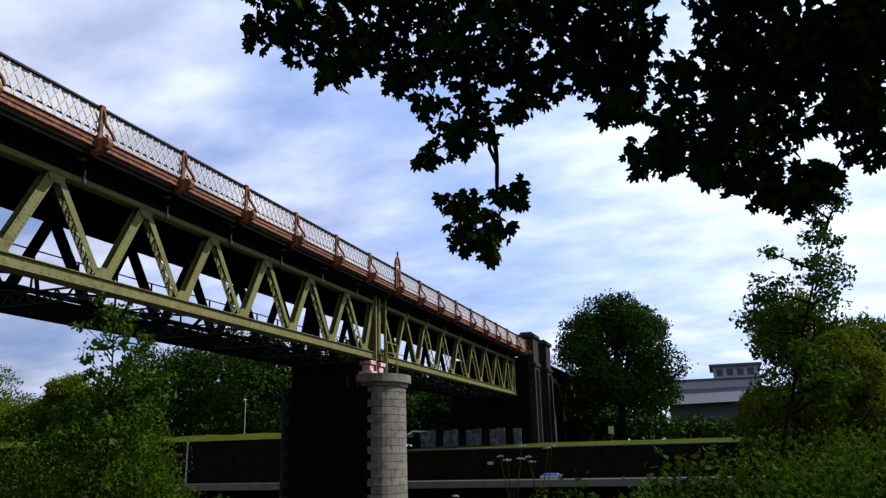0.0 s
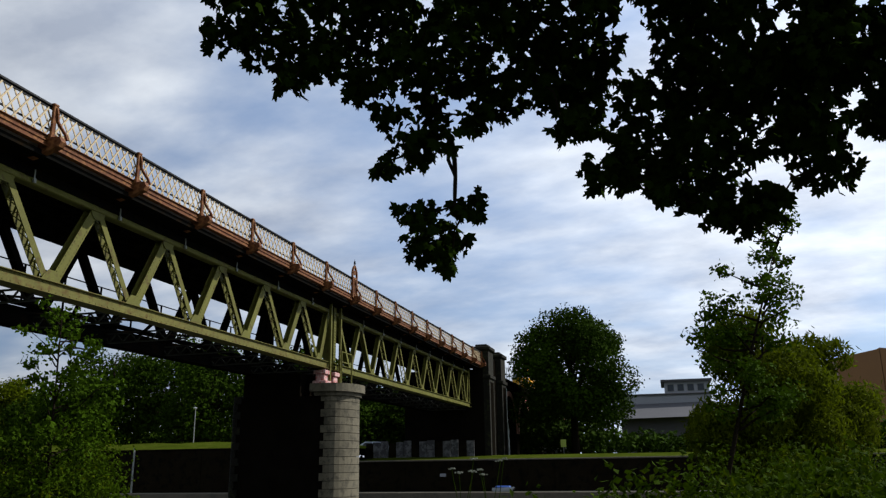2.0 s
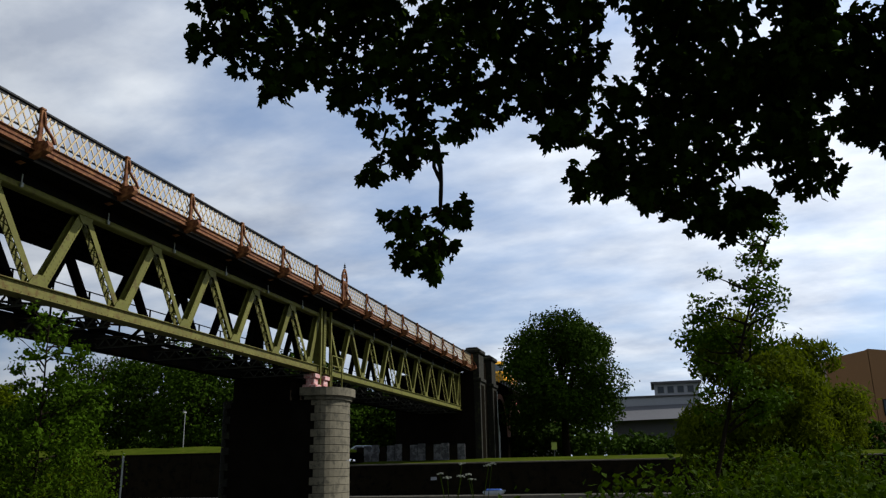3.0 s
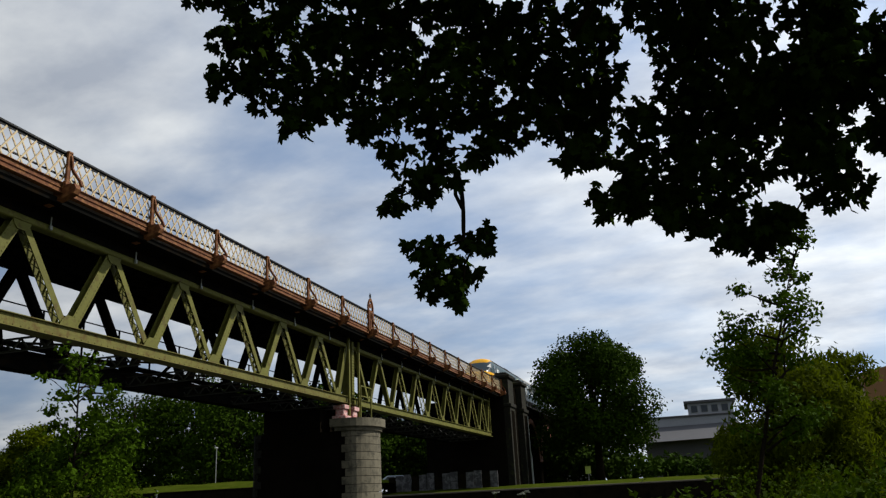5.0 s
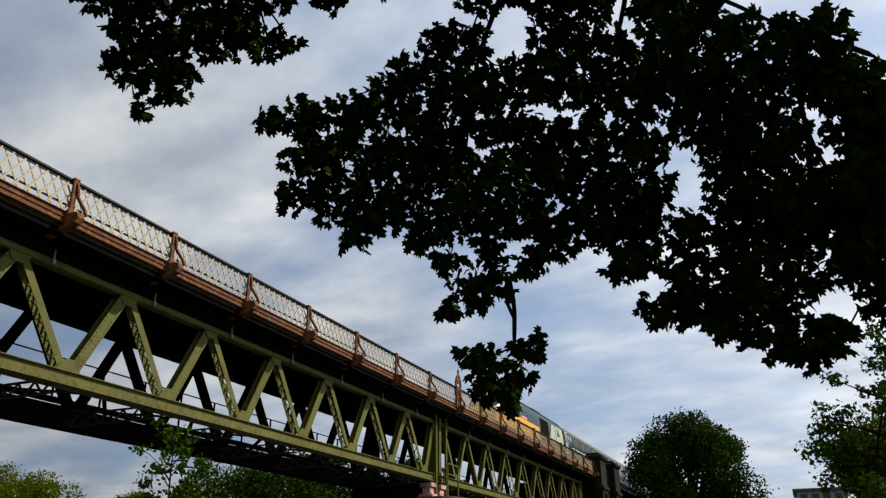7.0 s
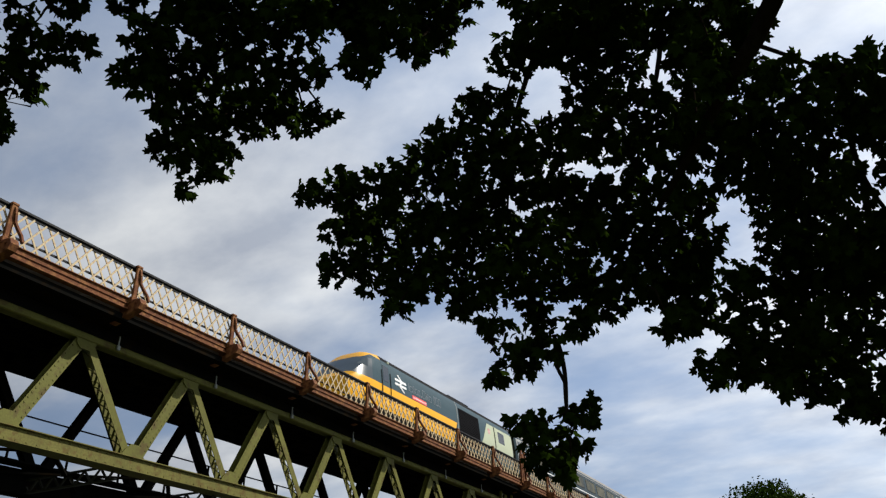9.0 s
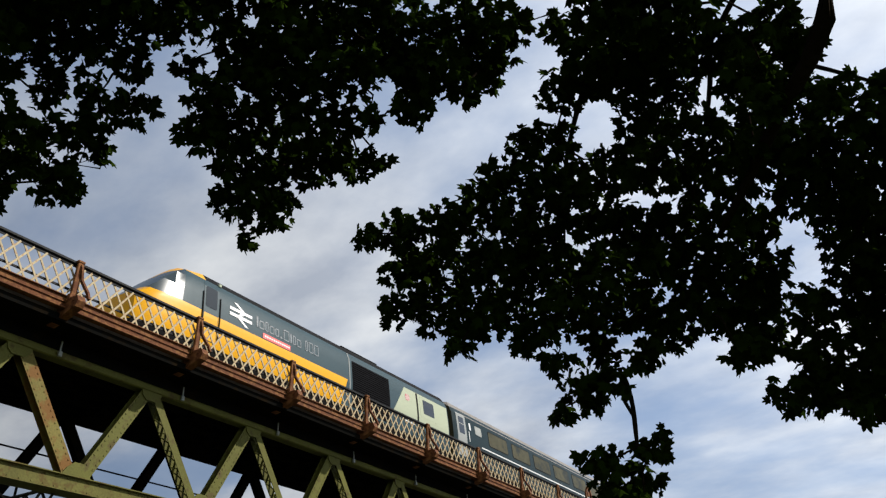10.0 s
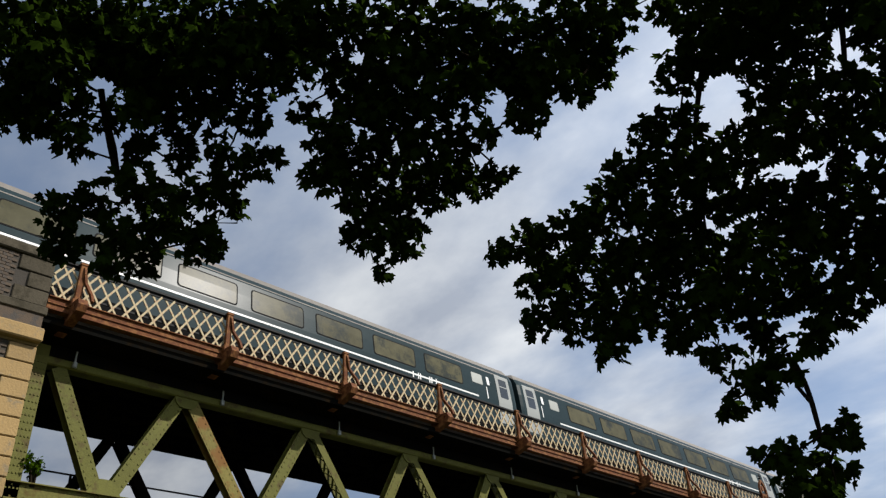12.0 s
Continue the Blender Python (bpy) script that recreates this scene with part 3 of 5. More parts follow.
def cable_hook(y):
    t = thing("cable_hanger", "small pale steel hanger clipped to the top chord", "hanger", (TX + 0.24, y, ZT), "hangers along the girder")
    bm = B()
    box(bm, 0, -0.02, 0, 0.02, 0.02, 0.3)
    part("strap", bm, LAMP_GREY, t)
    bm = B()
    box(bm, -0.02, -0.05, -0.12, 0.06, 0.05, 0.02, None, 0.015)
    part("clip", bm, LAMP_GREY, t)


def pier():
    """River pier: brick core with quoins, rounded stone ends in courses, caps."""
    t = thing("bridge_pier", "tall river pier of weathered stone with rounded ends", "bridge pier")
    y0, y1, xa, xb = YP - 2.75, YP + 0.55, -22.3, -17.0
    yc, r = (y0 + y1) / 2, (y1 - y0) / 2
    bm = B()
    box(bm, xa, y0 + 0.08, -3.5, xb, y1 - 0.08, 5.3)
    # upper block added to carry the shaded black up to the girders
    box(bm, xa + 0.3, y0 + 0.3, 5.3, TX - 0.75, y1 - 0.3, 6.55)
    part("core", bm, DARK_BRICK, t, "brick core, near black with its shade put into the colour")
    z, i = -2.6, 0
    while z < 5.3:
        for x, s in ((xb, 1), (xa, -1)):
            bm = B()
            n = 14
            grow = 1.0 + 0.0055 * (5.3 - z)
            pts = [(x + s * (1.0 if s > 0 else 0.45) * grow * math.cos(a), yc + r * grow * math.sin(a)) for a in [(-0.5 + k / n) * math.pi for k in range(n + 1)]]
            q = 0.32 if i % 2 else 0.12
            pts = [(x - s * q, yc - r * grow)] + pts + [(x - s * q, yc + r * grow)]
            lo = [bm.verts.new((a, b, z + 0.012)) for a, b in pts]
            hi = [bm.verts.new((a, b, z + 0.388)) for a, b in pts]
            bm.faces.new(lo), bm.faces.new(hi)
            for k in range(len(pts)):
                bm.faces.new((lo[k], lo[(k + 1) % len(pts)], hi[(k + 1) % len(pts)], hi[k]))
            # far end: shaded copy of the near end's stone
            part("stone_course", bm, PIER_STONE if s > 0 else DARK_STONE, t)
        z += 0.4
        i += 1
    for z0, z1, g in ((5.3, 5.5, 0.12), (5.5, 5.92, 0.3)):
        bm = B()
        n = 14
        pts = [(xb - 0.55 - g, yc - r - g)] + [(xb + (1.0 + g) * math.cos(a), yc + (r + g) * math.sin(a)) for a in [(-0.5 + k / n) * math.pi for k in range(n + 1)]] + [(xb - 0.55 - g, yc + r + g)]
        lo = [bm.verts.new((a, b, z0)) for a, b in pts]
        hi = [bm.verts.new((a, b, z1)) for a, b in pts]
        bm.faces.new(lo), bm.faces.new(hi)
        for k in range(len(pts)):
            bm.faces.new((lo[k], lo[(k + 1) % len(pts)], hi[(k + 1) % len(pts)], hi[k]))
        part("cap", bm, PIER_STONE, t)
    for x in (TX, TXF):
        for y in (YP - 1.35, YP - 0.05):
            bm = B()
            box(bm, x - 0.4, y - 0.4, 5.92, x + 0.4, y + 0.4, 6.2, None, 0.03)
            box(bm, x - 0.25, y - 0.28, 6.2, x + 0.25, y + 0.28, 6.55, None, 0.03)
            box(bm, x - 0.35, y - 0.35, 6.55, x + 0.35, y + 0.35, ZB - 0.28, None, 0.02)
            # far bearings are near black: their shade is put into the colour
            part("bearing", bm, BEARING if x == TX else SHADED_STEEL, t, "pink and white flaking bearing block" if x == TX else "")
    bm = B()
    for y in (YP - 0.4, YP + 1.1):
        box(bm, TX + 0.7, y - 0.03, 5.92, TX + 0.76, y + 0.03, 7.9)
    for z in (7.3, 7.86):
        box(bm, TX + 0.7, YP - 0.4, z, TX + 0.76, YP + 1.1, z + 0.05)
    part("guard_rail", bm, GREEN_STEEL, t)
    bm = B()
    for d in (-1.05, 0.35):
        box(bm, TX + 0.25, YP + d - 0.06, 6.0, TX + 0.37, YP + d + 0.06, 10.5)
    part("drain_pipe", bm, GREEN_STEEL, t)


def near_abutment():
    t = thing("near_abutment", "brown brick abutment with buff stone quoins", "abutment")
    x, y = PX, Y0 - 0.62
    bm = B()
    box(bm, -24.4, y - 40, -0.5, x - 0.03, y - 0.02, 9.9)
    part("core", bm, MORTAR, t)
    bm = B()
    box(bm, -24.4, y - 40, 9.9, x + 0.22, y + 0.04, 10.22, None, 0.03)
    part("string_course", bm, STONE, t, "buff stone string course")
    bm = B()
    box(bm, -24.4, y - 40, 10.22, x + 0.02, y + 0.0, 10.62)
    part("corbel", bm, BRICK, t)
    bm = B()
    box(bm, x - 0.6, y - 40, 10.62, x - 0.02, y - 0.02, 12.0)
    part("parapet_core", bm, MORTAR, t)
    bm = B()
    box(bm, x - 0.65, y - 40, 10.6, x + 0.07, y + 0.05, 10.8, None, 0.02)
    part("parapet_plinth", bm, ABUT_STONE, t)
    bm = B()
    box(bm, x - 0.65, y - 40, 11.95, x + 0.09, y + 0.03, 12.2, None, 0.03)
    part("coping", bm, ABUT_STONE, t)
    for i, z in enumerate((10.8, 11.18, 11.57)):
        bm = B()
        w = 0.75 if i % 2 == 0 else 0.5
        box(bm, x - 0.55, y - w, z + 0.01, x + 0.03, y, z + 0.37, None, 0.015)
        part("parapet_quoin", bm, ABUT_STONE, t)
    z, i = 6.6, 0
    while z < 9.85:
        bm = B()
        w = 0.95 if i % 2 == 0 else 0.55
        box(bm, x - 0.7, y - w, z + 0.012, x + 0.03, y + 0.02, z + 0.398, None, 0.02)
        part("quoin", bm, STONE, t)
        z += 0.405
        i += 1
    z = 6.6 - 0.405
    while z > -0.2:
        bm = B()
        w = 0.95 if i % 2 == 0 else 0.55
        box(bm, x - 0.7, y - w, z + 0.012, x + 0.03, y + 0.02, z + 0.398, None, 0.02)
        part("quoin", bm, STONE, t)
        z -= 0.405
        i += 1
    bm = B()
    box(bm, -0.05, -0.106, -0.033, 0.0, 0.106, 0.033)
    me = bpy.data.meshes.new("brick")
    bm.to_mesh(me)
    bm.free()
    me.materials.append(BRICK)
    rng = random.Random(4)
    far_v, far_f = [], []

    def lay(z, yy):
        o = len(far_v)
        e = rng.uniform(0, 0.008)
        for a in (-0.05, e):
            for b in (-0.106, 0.106):
                for c in (-0.033, 0.033):
                    far_v.append((x + a, yy + b, z + c))
        far_f.extend([(o, o + 1, o + 3, o + 2), (o + 4, o + 6, o + 7, o + 5), (o, o + 4, o + 5, o + 1), (o + 2, o + 3, o + 7, o + 6), (o, o + 2, o + 6, o + 4), (o + 1, o + 5, o + 7, o + 3)])
    count = 0
    for z0, z1, lim in ((8.2, 9.88, 0.0), (10.84, 11.93, 0.0), (0.0, 8.2, 1.0)):
        z, row = z0, 0
        while z < z1:
            yy = y - 0.12 - (0.112 if row % 2 else 0)
            while yy > y - 4.5:
                inside = z1 < 10 and yy > y - 1.08 and not (int((z - 6.6) / 0.405) % 2 and yy < y - 0.67)
                inside = inside or (z1 > 10 and yy > y - 0.8)
                if not inside:
                    if yy > y - 2.2 and z > 8.2 and count < 290:
                        piece("brick", me, pose(x + rng.uniform(0, 0.008), yy, z + 0.035), t)
                        count += 1
                    else:
                        lay(z + 0.035, yy)
                yy -= 0.224
            z += 0.078
            row += 1
    raw("brickwork", far_v, far_f, BRICK, t, kind="stuff")


def far_abutment():
    t = thing("far_abutment", "near-black stone abutment with tall pilasters", "abutment")
    y = YE + 0.1
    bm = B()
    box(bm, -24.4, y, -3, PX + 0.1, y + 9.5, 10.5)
    part("core", bm, DARK_BRICK, t)
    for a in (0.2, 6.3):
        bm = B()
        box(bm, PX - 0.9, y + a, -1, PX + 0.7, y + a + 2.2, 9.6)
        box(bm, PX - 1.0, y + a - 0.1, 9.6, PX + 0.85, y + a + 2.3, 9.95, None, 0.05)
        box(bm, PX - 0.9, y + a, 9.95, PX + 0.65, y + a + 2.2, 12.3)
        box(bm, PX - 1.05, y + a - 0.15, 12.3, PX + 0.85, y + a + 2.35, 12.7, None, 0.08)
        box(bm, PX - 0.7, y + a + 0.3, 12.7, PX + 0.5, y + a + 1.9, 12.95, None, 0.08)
        part("pilaster", bm, DARK_STONE, t)
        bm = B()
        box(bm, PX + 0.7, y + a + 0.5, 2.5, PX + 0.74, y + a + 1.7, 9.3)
        part("panel", bm, DARK_BRICK, t)
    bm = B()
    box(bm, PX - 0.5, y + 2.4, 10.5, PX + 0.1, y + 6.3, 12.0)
    part("parapet_wall", bm, DARK_BRICK, t)
    bm = B()
    pts = [(PX + 0.5, y + 9.3, 9.4), (PX + 0.5, y + 9.3, 6.0), (PX + 0.5, y + 9.9, 5.2), (PX + 0.5, y + 9.9, 2.4)]
    tube(bm, pts, [0.1] * 4, 8)
    part("drain_pipe", bm, LAMP_GREY, t, "pale cranked drain pipe")
    # arches of the viaduct that goes on behind
    v = thing("brick_viaduct", "brick railway viaduct with round arches beyond the river", "viaduct")
    ys = y + 9.5
    for k in range(7):
        bm = B()
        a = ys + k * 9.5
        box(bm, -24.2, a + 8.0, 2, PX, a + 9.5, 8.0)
        part("arch_pier", bm, DARK_BRICK, v)
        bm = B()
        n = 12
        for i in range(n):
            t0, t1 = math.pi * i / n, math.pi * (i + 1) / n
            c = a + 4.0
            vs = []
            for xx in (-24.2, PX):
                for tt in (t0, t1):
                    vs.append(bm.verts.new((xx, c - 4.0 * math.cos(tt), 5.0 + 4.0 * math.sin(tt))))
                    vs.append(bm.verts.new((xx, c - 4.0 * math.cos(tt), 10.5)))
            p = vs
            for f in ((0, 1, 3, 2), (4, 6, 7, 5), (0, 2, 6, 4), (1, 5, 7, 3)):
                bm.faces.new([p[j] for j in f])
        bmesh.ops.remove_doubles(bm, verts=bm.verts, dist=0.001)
        part("spandrel", bm, DARK_BRICK, v)
        bm = B()
        for i in range(n):
            t0, t1 = math.pi * i / n, math.pi * (i + 1) / n
            c = a + 4.0
            q = [(c - rr * math.cos(tt), 5.0 + rr * math.sin(tt)) for rr, tt in ((4.0, t0), (4.5, t0), (4.5, t1), (4.0, t1))]
            lo = [bm.verts.new((PX, *w)) for w in q]
            hi = [bm.verts.new((PX + 0.08, *w)) for w in q]
            bm.faces.new(lo), bm.faces.new(hi)
            for j in range(4):
                bm.faces.new((lo[j], lo[(j + 1) % 4], hi[(j + 1) % 4], hi[j]))
        bmesh.ops.remove_doubles(bm, verts=bm.verts, dist=0.001)
        part("arch_ring", bm, RED_BRICK, v, "red brick arch ring")
        bm = B()
        box(bm, -24.2, a, 10.5, PX + 0.05, a + 9.5, 10.75)
        part("viaduct_deck", bm, DARK_BRICK, v)
        bm = B()
        for yy in np.arange(a, a + 9.5, 1.6):
            box(bm, PX - 0.05, yy, 10.75, PX, yy + 0.06, 11.95)
        for z in (11.3, 11.9):
            box(bm, PX - 0.05, a, z, PX, a + 9.5, z + 0.05)
        part("fence_rail", bm, LAMP_GREY, v)


truss("truss_girder", TX, Y0, S, True)
truss("truss_girder", TXF, Y0, S, False)
truss("truss_girder", TX, YP, SF, True)
truss("truss_girder", TXF, YP, SF, False)
deck("bridge_deck", Y0 - 0.6, YP, S)
deck("bridge_deck", YP, YE + 0.1, SF)
PARAPETS = [thing("bridge_parapet", "cream lattice parapet with rusty posts and a black handrail", "parapet", (0, 0, 0), "parapets of the bridge") for _ in range(2)]
for k in range(2 * N):
    parapet(post_y(k), post_y(k + 1), 11, PARAPETS[k // N])
parapet(Y0 - 0.6, Y0, 1, PARAPETS[0])
for k in range(2 * N + 1):
    parapet_post(post_y(k), PARAPETS[0 if k <= N else 1], k == N)
for k in range(2 * N):
    cable_hook(post_y(k) + (0.6 if k < N else 0.55))
pier()
near_abutment()
far_abutment()


# ---- the train ----
TRX = -19.4   # middle of the near track
RAIL = DECK1 + 0.47
PROFILE = [(1.25, 0.75), (1.37, 1.0), (1.37, 1.5), (1.37, 1.93), (1.36, 2.1), (1.31, 2.6), (1.25, 3.05), (1.12, 3.32), (0.9, 3.52), (0.55, 3.66), (0.0, 3.72)]


def shell(sections, bands, material):
    """A car body lofted through sections (y, width factor, top height, front lift); bands gives a material index by section and profile step."""
    bm = B()
    rings = []
    for y, w, top, rake in sections:
        ring = []
        for sx in (1, -1):
            pr = PROFILE if sx > 0 else PROFILE[-2::-1]
            for px, pz in pr:
                # below the eaves every section keeps the side's own heights; above, it closes to its own top
                eave = min(3.32, top - 0.14)
                z, xx = pz, px
                if pz > eave:
                    u = (pz - eave) / (3.72 - eave)
                    z, xx = eave + (top - eave) * math.sin(u * math.pi / 2), (px if top > 3.7 else side_x(eave) * (1 - u) ** 0.6)
                ring.append(bm.verts.new((sx * xx * w, y + rake * max(0.0, z - 2.05) / 1.67, z)))
        rings.append(ring)
    n = len(rings[0])
    for i, (r0, r1) in enumerate(zip(rings, rings[1:])):
        for k in range(n):
            f = bm.faces.new((r0[k], r1[k], r1[(k + 1) % n], r0[(k + 1) % n]))
            f.material_index = bands(i, k if k < 10 else (19 - k if k < 20 else -1))
    for r in (rings[0], rings[-1]):
        bm.faces.new(r).material_index = bands(0, 2)
    return bm


def side_x(z):
    for (xa, za), (xb, zb) in zip(PROFILE, PROFILE[1:]):
        if za <= z <= zb:
            return xa + (xb - xa) * (z - za) / (zb - za)
    return 0.0


def side_panel(bm, outline, lift, thick=0.012):
    """A panel that follows the body side: outline in (y, z), cut where the side bends."""
    tmp = B()
    tmp.faces.new([tmp.verts.new((0, y, z)) for y, z in outline])
    for _, z in PROFILE[1:-1]:
        bmesh.ops.bisect_plane(tmp, geom=list(tmp.verts) + list(tmp.edges) + list(tmp.faces), plane_co=(0, 0, z), plane_no=(0, 0, 1))
    made = {}
    for v in tmp.verts:
        x = side_x(v.co.z) + lift
        made[v] = bm.verts.new((x, v.co.y, v.co.z)), bm.verts.new((x - thick, v.co.y, v.co.z))
    for f in tmp.faces:
        bm.faces.new([made[v][0] for v in f.verts])
        bm.faces.new([made[v][1] for v in f.verts])
    for e in tmp.edges:
        if len(e.link_faces) == 1:
            p, q = e.verts
            bm.faces.new((made[p][0], made[q][0], made[q][1], made[p][1]))
    tmp.free()
    return bm


def rect(y0, y1, z0, z1, r=0.06):
    """A rounded rectangle on the side."""
    o = []
    for cy, cz, a0 in ((y1 - r, z0 + r, -90), (y1 - r, z1 - r, 0), (y0 + r, z1 - r, 90), (y0 + r, z0 + r, 180)):
        for a in (0, 45, 90):
            o.append((cy + r * math.cos(radians(a0 + a)), cz + r * math.sin(radians(a0 + a))))
    return o


def bogie(y, parent):
    b = part("bogie", box(box(B(), -1.1, y - 1.7, 0.45, -0.95, y + 1.7, 0.75), 0.95, y - 1.7, 0.45, 1.1, y + 1.7, 0.75), RUBBER, parent)
    for d in (-1.3, 1.3):
        for s in (-0.75, 0.75):
            part("wheel", disc(B(), (s, y + d, 0.46), (1, 0, 0), 0.46, 0.12, 18), WHEEL_STEEL, b)


def power_car():
    t = thing("power_car", "blue and yellow diesel power car with a sloping nose", "train", (TRX, 0, RAIL))
    secs = [(0.0, 0.5, 1.35, 0.0), (0.12, 0.8, 1.98, 0.0), (0.5, 0.92, 2.26, 0.0), (0.95, 0.965, 2.75, 0.1), (1.4, 0.985, 3.22, 0.15), (1.8, 1.0, 3.56, 0.1), (2.2, 1.0, 3.7, 0.05), (2.9, 1.0, 3.72, 0.0), (4.6, 1.0, 3.72, 0), (11.0, 1.0, 3.72, 0), (14.0, 1.0, 3.72, 0), (17.75, 1.0, 3.72, 0)]

    def bands(i, k):
        if k <= 0:
            return 2
        if i < 2:
            return 0
        if i < 5:   # the windscreen wraps round above the yellow nose
            return 0 if k <= 3 else (3 if k < 7 or i < 4 else 0)
        if k >= 7:
            return 0 if i < 7 else 2
        if k <= 3:
            return 0 if i < 9 else 1
        return 1
    part("body", shell(secs, bands, None), [YELLOW, SLATE_BLUE, RUBBER, CAB_GLASS], t, smooth=True).data.set_sharp_from_angle(angle=radians(32))
    door = part("cab_door", side_panel(B(), rect(2.75, 3.45, 1.15, 3.2, 0.05), 0.008), SLATE_BLUE, t)
    part("door_foot", side_panel(B(), rect(2.77, 3.43, 1.17, 2.07, 0.03), 0.014), YELLOW, door)
    part("door_window", side_panel(B(), rect(2.83, 3.37, 2.3, 3.05, 0.06), 0.016), GLASS, door)
    for y in (2.7, 3.52):
        part("grab_rail", side_panel(B(), [(y - 0.018, 1.3), (y + 0.018, 1.3), (y + 0.018, 2.8), (y - 0.018, 2.8)], 0.035, 0.02), RUBBER, t)
    # end of the yellow band runs up at a slant
    part("slant_panel", side_panel(B(), [(10.55, 1.02), (11.02, 1.02), (11.02, 2.08), (10.95, 2.08)], 0.006), SLATE_BLUE, t)
    # double arrow drawn as bars
    bm = B()
    for z in (2.63, 2.42):
        side_panel(bm, [(4.0, z), (5.15, z), (5.15, z + 0.11), (4.0, z + 0.11)], 0.012)
    for y0, z0, y1, z1 in ((4.2, 2.95, 4.72, 2.66), (4.72, 2.7, 4.28, 2.46), (4.28, 2.5, 4.8, 2.2)):
        side_panel(bm, [(y0, z0), (y0 + 0.17, z0), (y1 + 0.17, z1), (y1, z1)], 0.015)
    part("emblem", bm, WHITE, t, "white double-bar emblem")
    bm = B()
    y = 5.4
    for w, h in ((0.08, 0.42), (0.26, 0.3), (0.16, 0.36), (0.26, 0.3), (0.2, 0.3), (0.14, 0.07), (0.32, 0.42), (0.08, 0.38), (0.16, 0.36), (0.26, 0.3), (0.0, 0.0), (0.14, 0.42), (0.27, 0.42), (0.27, 0.42)):
        if w:
            e = 0.035
            for o in ([(y, 2.45), (y + w, 2.45), (y + w, 2.45 + e), (y, 2.45 + e)], [(y, 2.45 + h - e), (y + w, 2.45 + h - e), (y + w, 2.45 + h), (y, 2.45 + h)], [(y, 2.45), (y + e, 2.45), (y + e, 2.45 + h), (y, 2.45 + h)], [(y + w - e, 2.45), (y + w, 2.45), (y + w, 2.45 + h), (y + w - e, 2.45 + h)]):
                side_panel(bm, o, 0.01)
        y += w + 0.07 if w else 0.2
    tagged(part("lettering_bars", bm, GREY_LINE, t, "pale outlined lettering bars"), kind="stuff")
    plate = part("nameplate", side_panel(B(), rect(5.75, 7.3, 2.13, 2.33, 0.02), 0.014), RED_PLATE, t, "red nameplate")
    y = 5.85
    while y < 7.2:
        part("plate_bar", side_panel(B(), [(y, 2.2), (y + 0.08, 2.2), (y + 0.08, 2.26), (y, 2.26)], 0.02), WHITE, plate)
        y += 0.12
    g = part("radiator_grille", side_panel(B(), rect(11.3, 13.75, 1.1, 3.0, 0.03), 0.01), GRILLE, t, "black radiator grille")
    bm = B()
    z = 1.2
    while z < 2.95:
        box(bm, side_x(z) + 0.002, 11.35, z, side_x(z) + 0.03, 13.7, z + 0.025)
        z += 0.09
    part("slats", bm, GRILLE, g)
    part("joint_strip", side_panel(B(), [(11.08, 1.0), (11.14, 1.0), (11.14, 3.3), (11.08, 3.3)], 0.012), DOOR_SILVER, t)
    c = part("cream_panel", side_panel(B(), [(13.95, 1.72), (17.7, 1.72), (17.7, 3.02), (14.75, 3.02)], 0.008), CREAM, t, "pale cream rear panel")
    part("panel_window", side_panel(B(), rect(15.95, 16.7, 2.2, 2.85, 0.05), 0.016), GLASS, c)
    part("window_trim", side_panel(B(), rect(15.75, 16.85, 2.0, 3.0, 0.05), 0.012), CREAM, c)
    part("door_gap", side_panel(B(), [(15.5, 1.1), (15.6, 1.1), (15.6, 3.0), (15.5, 3.0)], 0.014), GRILLE, c)
    part("crest", side_panel(B(), rect(14.75, 15.05, 2.45, 2.75, 0.1), 0.014), BEARING, c)
    part("number_bar", side_panel(B(), [(14.7, 1.5), (15.3, 1.5), (15.3, 1.58), (14.7, 1.58)], 0.014), WHITE, t)
    part("number_bar", side_panel(B(), [(16.2, 1.58), (16.4, 1.58), (16.4, 1.63), (16.2, 1.63)], 0.014), WHITE, t)
    bm = B()
    for y in np.arange(4.8, 11, 1.5):
        box(bm, -0.5, y, 3.66, 0.5, y + 1.1, 3.8, None, 0.03)
    box(bm, -0.7, 11.3, 3.62, 0.7, 13.7, 3.82, None, 0.03)
    part("roof_vents", bm, RUBBER, t)
    part("marker_light", box(B(), 0.98, 3.5, 3.3, 1.16, 3.65, 3.42, None, 0.02), CREAM, t)
    part("gangway", box(B(), -0.7, 17.75, 0.95, 0.7, 18.15, 3.3, None, 0.05), RUBBER, t)
    for y in (3.5, 14.3):
        bogie(y, t)
    part("underframe", box(B(), -1.1, 5.5, 0.35, 1.1, 12.3, 0.78), RUBBER, t)
    # true lengths: a shorter cab end before the grille, a longer van end behind it
    for o in t.children_recursive:
        if not o.name.startswith(("wheel", "bogie")):
            for v in o.data.vertices:
                if v.co.y < 11.3:
                    v.co.y = 11.3 - (11.3 - v.co.y) * 0.885
                elif v.co.y > 13.9:
                    v.co.y = 13.9 + (v.co.y - 13.9) * 1.13
    return t


